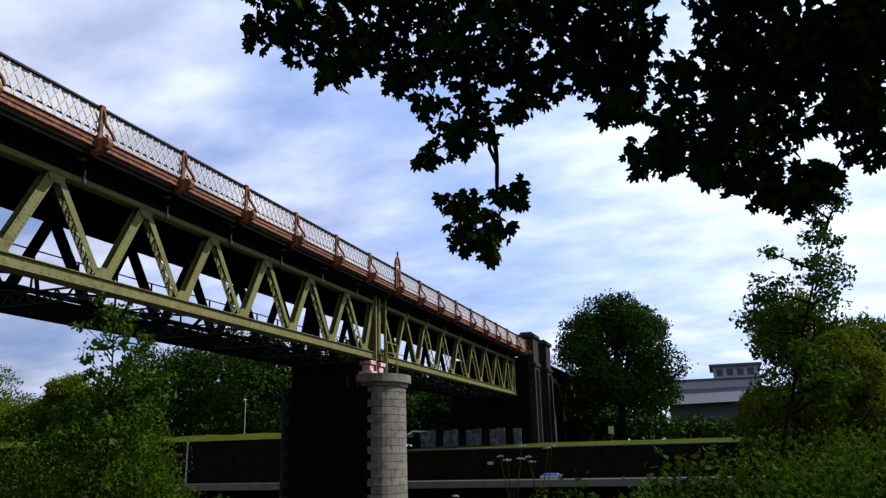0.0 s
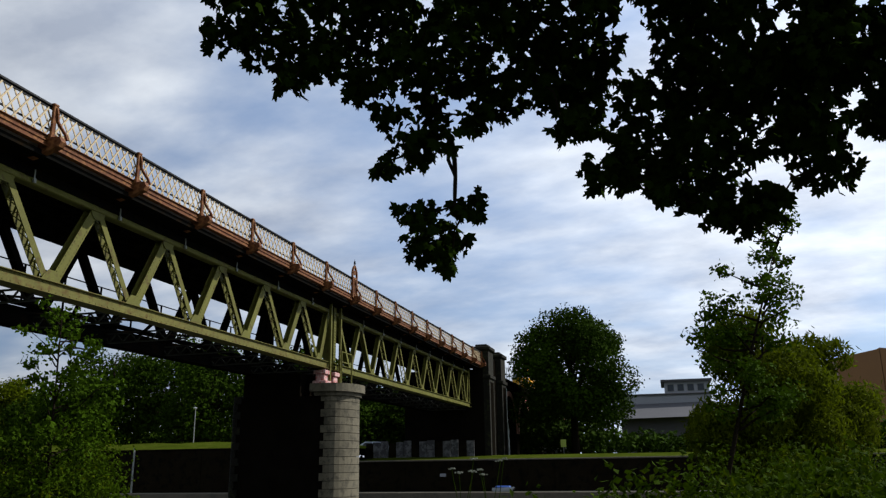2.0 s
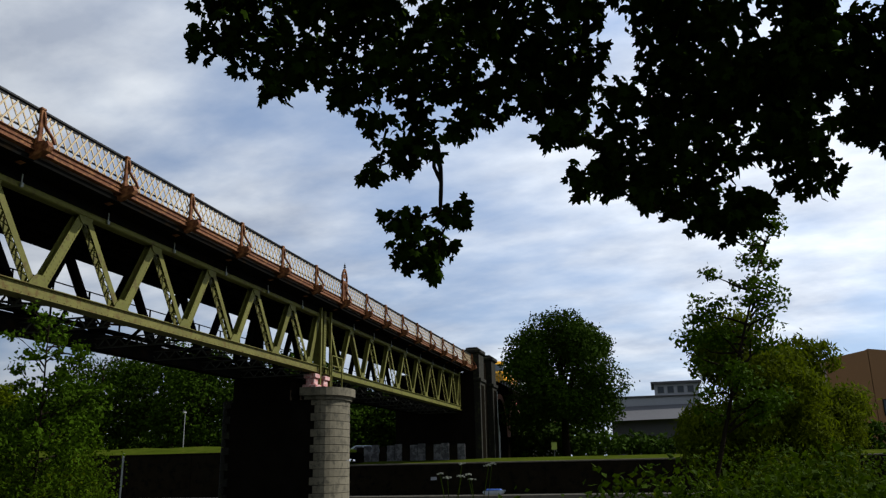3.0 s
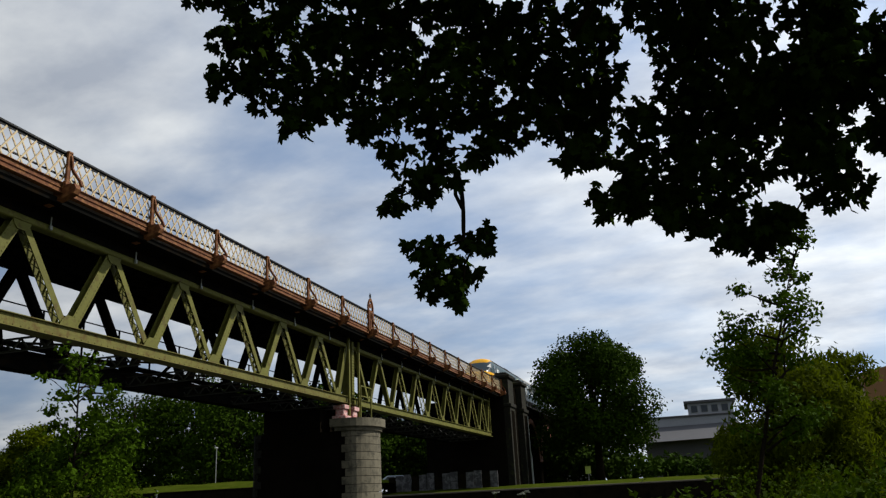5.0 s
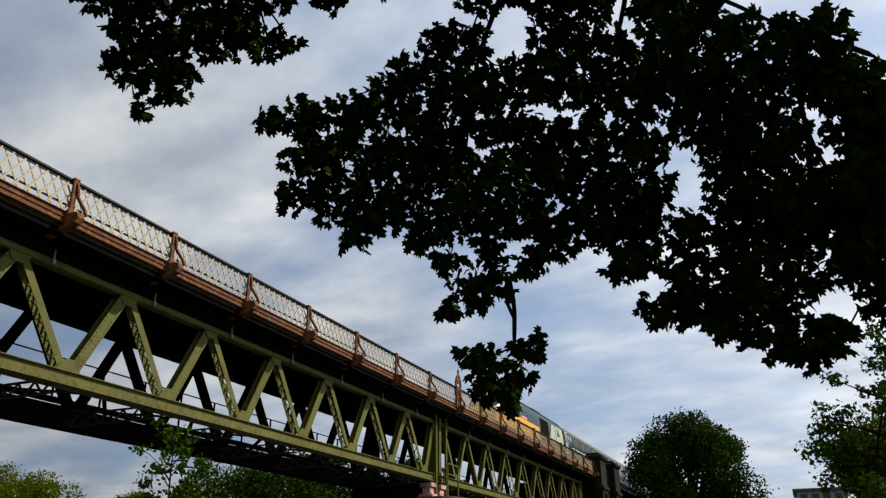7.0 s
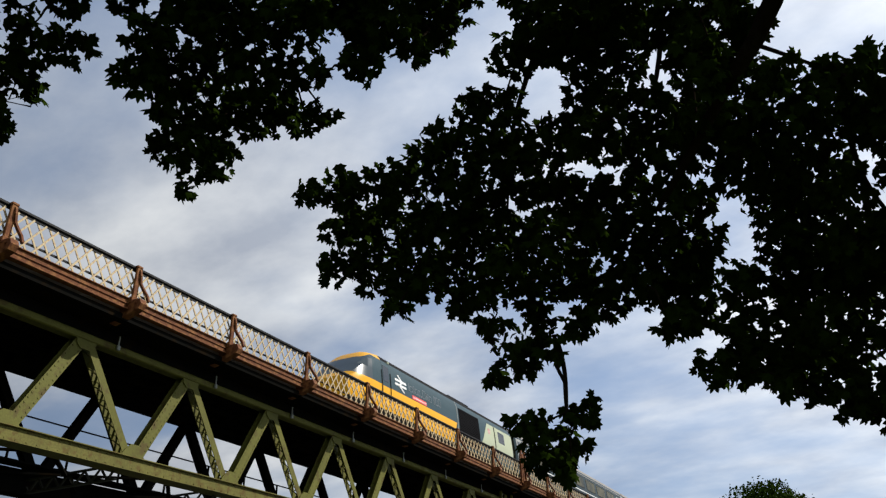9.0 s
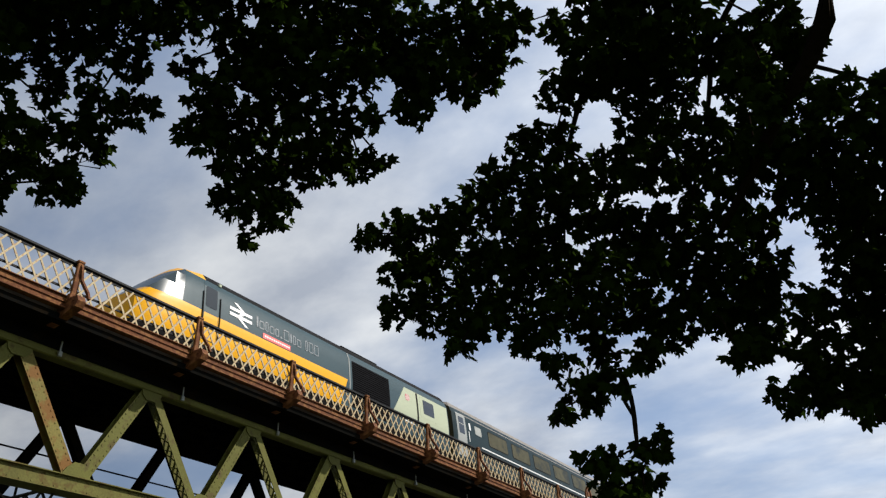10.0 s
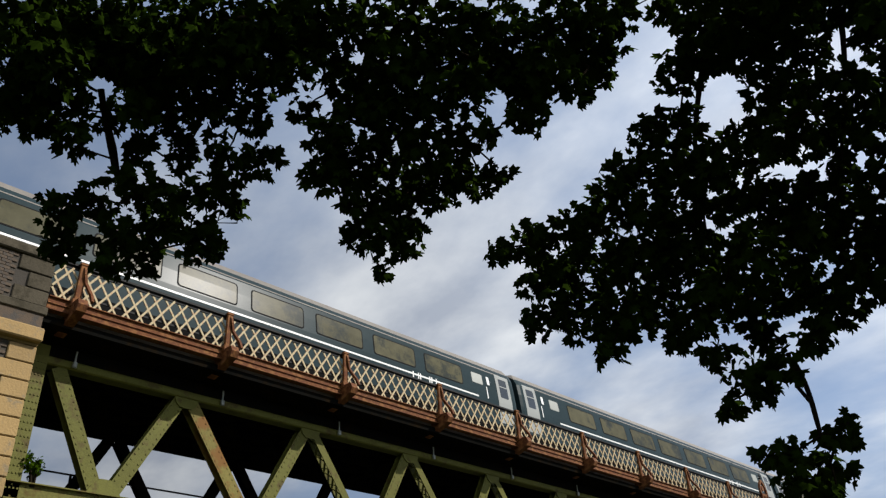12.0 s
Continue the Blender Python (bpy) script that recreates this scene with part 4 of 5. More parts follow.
def coach():
    """23 m saloon coach; y runs from its leading end."""
    t = thing("passenger_coach", "dark green passenger coach with silver doors and a grey roof", "train", (TRX, 0, RAIL), "coaches of the train")
    secs = [(0.15, 0.97, 3.7, 0), (0.3, 1.0, 3.72, 0), (11.5, 1.0, 3.72, 0), (22.7, 1.0, 3.72, 0), (22.85, 0.97, 3.7, 0)]
    part("body", shell(secs, lambda i, k: 2 if k < 1 else (1 if k >= 7 else 0), None), [DEEP_GREEN, ROOF_GREY, RUBBER], t)
    bm = B()
    for z, w in ((1.86, 0.06),):
        side_panel(bm, [(2.6, z), (20.6, z), (20.6, z + w), (2.6, z + w)], 0.008)
    part("lower_line", bm, WHITE, t, "thin white waist line")
    part("upper_line", side_panel(B(), [(0.9, 3.1), (22.1, 3.1), (22.1, 3.15), (0.9, 3.15)], 0.008), ROOF_GREY, t)
    for y in (0.45, 21.75):
        d = part("door", side_panel(B(), rect(y, y + 0.8, 1.1, 3.12, 0.05), 0.012), DOOR_SILVER, t, "silver slam door")
        part("door_window", side_panel(B(), rect(y + 0.17, y + 0.63, 2.15, 2.95, 0.05), 0.018), GLASS, d)
        part("window_bar", side_panel(B(), [(y + 0.17, 2.6), (y + 0.63, 2.6), (y + 0.63, 2.64), (y + 0.17, 2.64)], 0.022), DOOR_SILVER, d)
    for y in (1.55, 21.2):
        part("door_lamp", side_panel(B(), rect(y, y + 0.14, 2.5, 2.85, 0.03), 0.014), WHITE, t)
        part("grab_rail", side_panel(B(), rect(y - 0.1, y - 0.05, 1.9, 2.4, 0.02), 0.02), WHITE, t)
    for y in (2.1, 20.35):
        part("small_window", side_panel(B(), rect(y, y + 0.6, 2.42, 2.85, 0.05), 0.01), LAMP_GREY, t)
    for k in range(7):
        y = 3.35 + k * 2.42
        f = part("window", side_panel(B(), rect(y, y + 1.95, 2.14, 2.92, 0.1), 0.008), RUBBER, t)
        part("pane", side_panel(B(), rect(y + 0.04, y + 1.91, 2.18, 2.88, 0.08), 0.012), SALOON_GLASS, f)
    bm = B()
    for y, w in ((17.2, 0.3), (17.55, 0.5), (18.1, 0.28)):
        for o in ([(y, 1.62), (y + w, 1.62), (y + w, 1.66), (y, 1.66)], [(y, 1.62), (y + 0.05, 1.62), (y + 0.05, 1.98), (y, 1.98)], [(y + w - 0.05, 1.62), (y + w, 1.62), (y + w, 1.98), (y + w - 0.05, 1.98)]):
            side_panel(bm, o, 0.011)
    part("letter_bars", bm, WHITE, t)
    for y in (0.0, 22.85):
        part("gangway", box(B(), -0.7, y - 0.15 if y else -0.05, 0.95, 0.7, y + 0.15 if y else 0.16, 3.3, None, 0.04), RUBBER, t)
    for y in (3.5, 19.5):
        bogie(y, t)
    part("underframe", box(B(), -1.1, 6.0, 0.3, 1.1, 17.0, 0.8), RUBBER, t)
    return t


POWER = power_car()
COACHES = [coach()]
for _ in range(4):
    COACHES.append(copy_thing(COACHES[0], Matrix.Translation((TRX, 0, RAIL))))


# ---- plants ----
LOBES = [(0.0, 1.08), (0.16, 0.86), (0.32, 0.64), (0.5, 0.82), (0.66, 0.95), (0.86, 0.8), (1.04, 0.6), (1.3, 0.68), (1.5, 0.78), (1.75, 0.46), (2.4, 0.36), (2.95, 0.16)]


def palmate(rng, centres, radii, per, size):
    """Five-lobed leaves that hang in flattened tufts round the given centres."""
    outline = [(math.sin(a) * r, math.cos(a) * r) for a, r in LOBES] + [(-math.sin(a) * r, math.cos(a) * r) for a, r in LOBES[:0:-1]]
    V, F = [], []
    n = len(outline)
    for c, r in zip(centres, radii):
        for _ in range(max(4, int(per * (r / 0.12) ** 2))):
            d = rng.normal(size=3)
            d *= rng.uniform(0, 1) ** 0.4 / np.linalg.norm(d) * r * 1.05
            p = np.array(c) + d * (1.0, 1.0, 0.95)
            s = size * rng.uniform(0.6, 1.15)
            tip = rng.normal(size=3) * 0.75 + (0, 0, -0.75)
            tip /= np.linalg.norm(tip)
            nrm = rng.normal(size=3) * 0.9 + (0.1, -0.55, 0.55)
            nrm -= tip * nrm.dot(tip)
            nrm /= np.linalg.norm(nrm)
            side = np.cross(tip, nrm)
            o = len(V)
            V.append(p + nrm * 0.06 * s)
            for a, b in outline:
                V.append(p + side * a * s * 0.55 + tip * b * s * 0.55 + nrm * (-abs(a) * 0.2 - b * b * 0.12) * s)
            F.extend((o, o + 1 + k, o + 1 + (k + 1) % n) for k in range(n))
    return V, F


def leaf_cloud(rng, lobes, count, size, hang=0.0, shell_only=0.55):
    """Many small folded leaves in uneven lobes (x, y, z, rx, ry, rz)."""
    L = np.array(lobes)
    vol = L[:, 3] * L[:, 4] + L[:, 3] * L[:, 5] + L[:, 4] * L[:, 5]
    pick = rng.choice(len(L), count, p=vol / vol.sum())
    d = rng.normal(size=(count, 3))
    d /= np.linalg.norm(d, axis=1)[:, None]
    rad = shell_only + (1 - shell_only) * rng.uniform(0, 1, count) ** 0.7
    rad *= 1 + 0.16 * rng.normal(size=count) * (rng.uniform(size=count) < 0.4)
    p = L[pick, :3] + d * rad[:, None] * L[pick, 3:]
    nrm = d * 0.6 + rng.normal(size=(count, 3)) * 0.7 + (0, 0, 0.25)
    nrm /= np.linalg.norm(nrm, axis=1)[:, None]
    tip = rng.normal(size=(count, 3)) + (0, 0, -hang)
    tip -= nrm * (tip * nrm).sum(1)[:, None]
    tip /= np.linalg.norm(tip, axis=1)[:, None]
    side = np.cross(nrm, tip)
    s = size * rng.uniform(0.55, 1.3, count)[:, None]
    w = 0.34 if hang < 1 else 0.14
    V = np.stack([p - tip * s * 0.5, p + side * s * w - nrm * s * 0.1, p + tip * s * 0.5, p - side * s * w - nrm * s * 0.1], 1).reshape(-1, 3)
    idx = np.arange(count) * 4
    F = np.concatenate([np.stack([idx, idx + 1, idx + 2], 1), np.stack([idx, idx + 2, idx + 3], 1)])
    return V, F.tolist()


def crown_lobes(rng, centre, r, rz, n, k=0.45):
    out = [(*centre, r * 0.62, r * 0.62, rz * 0.68)]
    for _ in range(n):
        a, u = rng.uniform(0, 2 * math.pi), rng.uniform(-0.75, 1)
        h = math.sqrt(max(0.05, 1 - u * u))
        q = r * k * rng.uniform(0.6, 1.15)
        out.append((centre[0] + math.cos(a) * h * r * 0.68, centre[1] + math.sin(a) * h * r * 0.68, centre[2] + u * rz * 0.72, q, q, q * 0.8))
    return out


def tree(name, label, at, height, r, crown_z, seed, count, size, leaf, lean=(0, 0), lobes=26, hang=0.0, k=0.45):
    rng = np.random.default_rng(seed)
    t = thing(name, label, "tree", at)
    bm = B()
    top = (lean[0], lean[1], height * 0.8)
    tube(bm, [(0, 0, -0.3), (lean[0] * 0.25, lean[1] * 0.25, height * 0.25), (lean[0] * 0.6, lean[1] * 0.6, height * 0.5), top], [height * 0.03, height * 0.022, height * 0.014, height * 0.004])
    part("trunk", bm, BARK, t, smooth=True)
    cz = (crown_z + height) / 2
    L = crown_lobes(rng, (lean[0] * 0.7, lean[1] * 0.7, cz), r, (height - crown_z) / 2, lobes, k)
    bm = B()
    for l in L[1:]:
        b = np.array((lean[0] * 0.4, lean[1] * 0.4, max(crown_z, height * 0.35)))
        e = np.array(l[:3])
        mid = (b + e) / 2 + rng.normal(size=3) * r * 0.06
        tube(bm, [b, mid, e], [height * 0.01, height * 0.006, height * 0.002], 5)
    tagged(part("branchwork", bm, BARK, t), kind="stuff")
    v, f = leaf_cloud(rng, L, count, size, hang)
    raw("crown", v, f, leaf, t, kind="stuff")
    return t


def bush(label, at, rx, ry, h, seed, count, size, leaf, lobes=14):
    rng = np.random.default_rng(seed)
    t = thing("bush", label, "bush", at)
    L = []
    for _ in range(lobes):
        q = rng.uniform(0.3, 0.5)
        L.append((rng.uniform(-1, 1) * rx * 0.7, rng.uniform(-1, 1) * ry * 0.7, h * rng.uniform(0.25, 0.8), rx * q, ry * q, h * 0.28))
    bm = B()
    for l in L:
        tube(bm, [(l[0] * 0.2, l[1] * 0.2, -0.1), (l[0] * 0.6, l[1] * 0.6, l[2] * 0.6), l[:3]], [0.035, 0.02, 0.008], 5)
    tagged(part("branchwork", bm, BARK, t), kind="stuff")
    v, f = leaf_cloud(rng, L, count, size, 0.3, 0.25)
    raw("leaves", v, f, leaf, t, kind="stuff")
    return t


def sapling(label, at, height, top, seed, leaf, whorls, spread, size, per, low=0.28, cone=0.75):
    """A young tree with one leader and open side sprays."""
    rng = np.random.default_rng(seed)
    t = thing("young_tree", label, "tree", at)
    T = np.array((top[0], top[1], height))
    bm = B()
    tube(bm, [(0, 0, -0.3), T * (0.3, 0.3, 0.33), T * (0.62, 0.62, 0.66), T], [height * 0.009, height * 0.007, height * 0.004, 0.004])
    part("trunk", bm, BARK, t, smooth=True)
    bm = B()
    L = []
    for i in range(whorls):
        u = low + (1 - low) * i / whorls
        b = T * u
        a = rng.uniform(0, 2 * math.pi)
        ln = spread * (1.15 - cone * u) * rng.uniform(0.6, 1.3)
        e = b + np.array((math.cos(a) * ln, math.sin(a) * ln, ln * rng.uniform(0.1, 1.2)))
        tube(bm, [b, b + (e - b) * 0.35 + rng.normal(size=3) * 0.05, b + (e - b) * 0.7 + rng.normal(size=3) * 0.06, e], [height * 0.004, height * 0.003, height * 0.002, 0.002], 5)
        for w in (0.5, 0.75, 1.0):
            q = ln * rng.uniform(0.22, 0.45)
            L.append((*(b + (e - b) * w + rng.normal(size=3) * 0.08), q, q, q * 0.75))
    tagged(part("branchwork", bm, BARK, t), kind="stuff")
    v, f = leaf_cloud(rng, L, per * len(L), size, 0.4, 0.1)
    raw("leaves", v, f, leaf, t, kind="stuff")
    return t


# far bank woods, seen below and beside the bridge
for i, (x, y, h, r) in enumerate([(-118, 92, 20, 8), (-104, 88, 19.5, 7), (-95, 100, 16, 5), (-86, 96, 12.5, 6), (-78, 92, 14, 6.5), (-70, 90, 19, 7), (-62, 94, 20, 7.5), (-54, 88, 18, 7), (-46, 96, 17, 7), (-38, 92, 12, 6), (-31, 97, 12, 6), (-130, 100, 22, 8), (-25, 110, 11, 6), (-112, 105, 13, 7)]):
    # leftmost trees borrow the paler willow leaf: sunlight put into their colour
    tree("woodland_tree", "dark green broadleaved tree on the far bank", (x, y, 2.6), h - 2.6, r, 0.1, 20 + i, 11000, 0.46, LEAF_YELLOW_GREEN if x < -90 else LEAF_FAR)
tree("lime_tree", "tall dense dark green tree beside the viaduct", (-10.1, 92, 2.6), 16.9, 7.9, 0.2, 41, 42000, 0.36, LEAF_FAR, lobes=40, k=0.36)
for i, (x, y, h, r) in enumerate([(12, 120, 7, 5), (20, 130, 4.5, 4), (50, 120, 6, 6), (60, 110, 10, 7)]):
    tree("woodland_tree", "dark green broadleaved tree on the far bank", (x, y, 3), h, r, 1.0, 60 + i, 3500, 0.6, LEAF_FAR)


def hedge(x0, x1, y, h, seed, count):
    rng = np.random.default_rng(seed)
    L = [(x, y + rng.normal() * 1.5, h * rng.uniform(0.3, 0.6), rng.uniform(2.5, 4.5), 2.5, h * rng.uniform(0.35, 0.6)) for x in np.arange(x0, x1, 2.2)]
    v, f = leaf_cloud(rng, L, count, 0.7, 0.0, 0.5)
    v[:, 2] += 2.6
    tagged(raw("hedge", v, f, LEAF_FAR), "dark overgrown hedge at the back of the far bank", "hedge", kind="stuff")


hedge(-150, -9, 106, 9.5, 31, 32000)
hedge(-9, 70, 106, 3.4, 33, 12000)
hedge(-150, -8, 99, 5.0, 32, 29000)

# near bank, beside the water
tree("willow_tree", "bushy yellow-green willow on the near bank", (2.55, 24, -0.6), 6.8, 2.0, 0.2, 51, 26000, 0.22, LEAF_YELLOW_GREEN, lobes=34, hang=1.6, k=0.4)
tree("willow_tree", "bushy yellow-green willow on the near bank", (4.1, 26, -0.6), 6.6, 1.9, 0.2, 52, 26000, 0.22, LEAF_YELLOW_GREEN, lobes=34, hang=1.6, k=0.4)
sapling("slim young tree with open light green foliage", (0.3, 13, -0.3), 5.5, (1.62, 0, 0), 53, LEAF_SAPLING, 30, 0.72, 0.075, 56, 0.45, 0.3)
sapling("slim young tree with open light green foliage among brambles", (-11.6, 13.3, 0.0), 4.85, (-0.1, 0, 0), 54, LEAF_SAPLING, 34, 1.1, 0.11, 40)
for i, (x, y, rx, ry, h) in enumerate([(0.2, 7.2, 1.1, 1.0, 1.55), (1.3, 7.0, 1.0, 1.0, 1.75), (2.3, 7.4, 1.1, 1.0, 1.7), (-0.5, 8.6, 1.0, 1.0, 1.5), (0.8, 9.5, 1.3, 1.1, 1.75), (2.2, 10.2, 1.4, 1.1, 1.95), (3.4, 9.0, 1.2, 1.1, 1.6), (0.1, 5.6, 0.8, 0.7, 1.3), (1.0, 5.4, 0.8, 0.7, 1.4), (1.9, 15.0, 1.6, 1.3, 2.2), (3.6, 14.5, 1.5, 1.3, 2.2), (-1.2, 7.6, 0.9, 0.9, 1.65), (-0.4, 7.0, 0.95, 0.9, 1.85), (0.5, 6.7, 0.95, 0.9, 1.95), (1.5, 6.4, 0.9, 0.9, 1.85)]):
    bush("dense green bramble bush on the near bank", (x, y, -0.15), rx, ry, h, 70 + i, 5200, 0.072, LEAF_BUSH)
for i, (x, y, rx, ry, h) in enumerate([(-10.6, 13.6, 1.5, 1.3, 2.0), (-12.6, 13.0, 1.6, 1.3, 2.3), (-14.6, 12.6, 1.7, 1.4, 2.1), (-9.4, 13.0, 1.3, 1.1, 1.2), (-8.6, 12.4, 1.1, 1.0, 0.9), (-7.0, 9.2, 1.1, 1.0, 0.85), (-8.8, 9.6, 1.3, 1.0, 1.1), (-10.6, 9.8, 1.3, 1.1, 1.2), (-5.6, 8.4, 1.1, 0.9, 0.8), (-13.0, 15.8, 1.8, 1.5, 2.9), (-15.0, 15.0, 2.0, 1.5, 2.7)]):
    bush("dark green hawthorn and bramble bush on the near bank", (x, y, -0.15), rx, ry, h, 90 + i, 4200, 0.085, LEAF_BUSH)


def grass_tufts():
    rng = np.random.default_rng(8)
    n = 5000
    x, y = rng.uniform(-12, 5, n), rng.uniform(4.2, 11, n)
    h = rng.uniform(0.35, 0.95, n)
    V, F = [], []
    for i in range(n):
        a, b = rng.normal() * 0.12, rng.normal() * 0.12
        o = len(V)
        V += [(x[i] - 0.008, y[i], -0.25), (x[i] + 0.008, y[i], -0.25), (x[i] + a, y[i] + b, h[i])]
        F.append((o, o + 1, o + 2))
    tagged(raw("tall_grass", V, F, LEAF_BUSH), "tall rank grass on the near bank", "grass", kind="stuff")


grass_tufts()
bush("yellow-green self-sown shrub on the bridge end", (-17.75, 6.1, 7.3), 0.35, 0.3, 0.75, 120, 420, 0.09, LEAF_SAPLING, 6)


def parsley(x, y, h, seed):
    rng = random.Random(seed)
    t = thing("cow_parsley", "tall cow parsley with white flower heads", "plant", (x, y, -0.2), "cow parsley on the bank")
    bm = B()
    heads = []
    tube(bm, [(0, 0, 0), (0.02, 0, h * 0.5), (0.03, 0.01, h * 0.82)], [0.008, 0.006, 0.004], 5)
    for k in range(4):
        a = k * 1.7 + rng.random()
        e = (0.03 + 0.1 * math.cos(a), 0.1 * math.sin(a), h * rng.uniform(0.9, 1.0))
        tube(bm, [(0.025, 0, h * (0.62 + 0.05 * k)), e], [0.004, 0.003], 4)
        heads.append(e)
    part("stem", bm, LEAF_BUSH, t)
    for e in heads:
        bm = B()
        for k in range(9):
            a, q = rng.uniform(0, 6.28), rng.uniform(0, 0.035)
            disc(bm, (e[0] + q * math.cos(a), e[1] + q * math.sin(a), e[2] + rng.uniform(0, 0.012)), (0, 0, 1), 0.008, 0.008, 5)
        part("flower_head", bm, FLOWER, t)


for i, (x, y, h) in enumerate([(-1.6, 6.2, 2.02), (-1.4, 6.3, 2.0), (-2.2, 6.4, 1.6), (-2.75, 6.2, 1.62), (-2.05, 6.0, 1.6)]):
    parsley(x, y, h, i)


def fence_post():
    t = thing("fence_post", "weathered wooden fence post among the grass", "post", (-7.3, 8.0, -0.2))
    part("shaft", box(B(), -0.05, -0.05, 0, 0.05, 0.05, 1.55, None, 0.01), BARK, t)


fence_post()

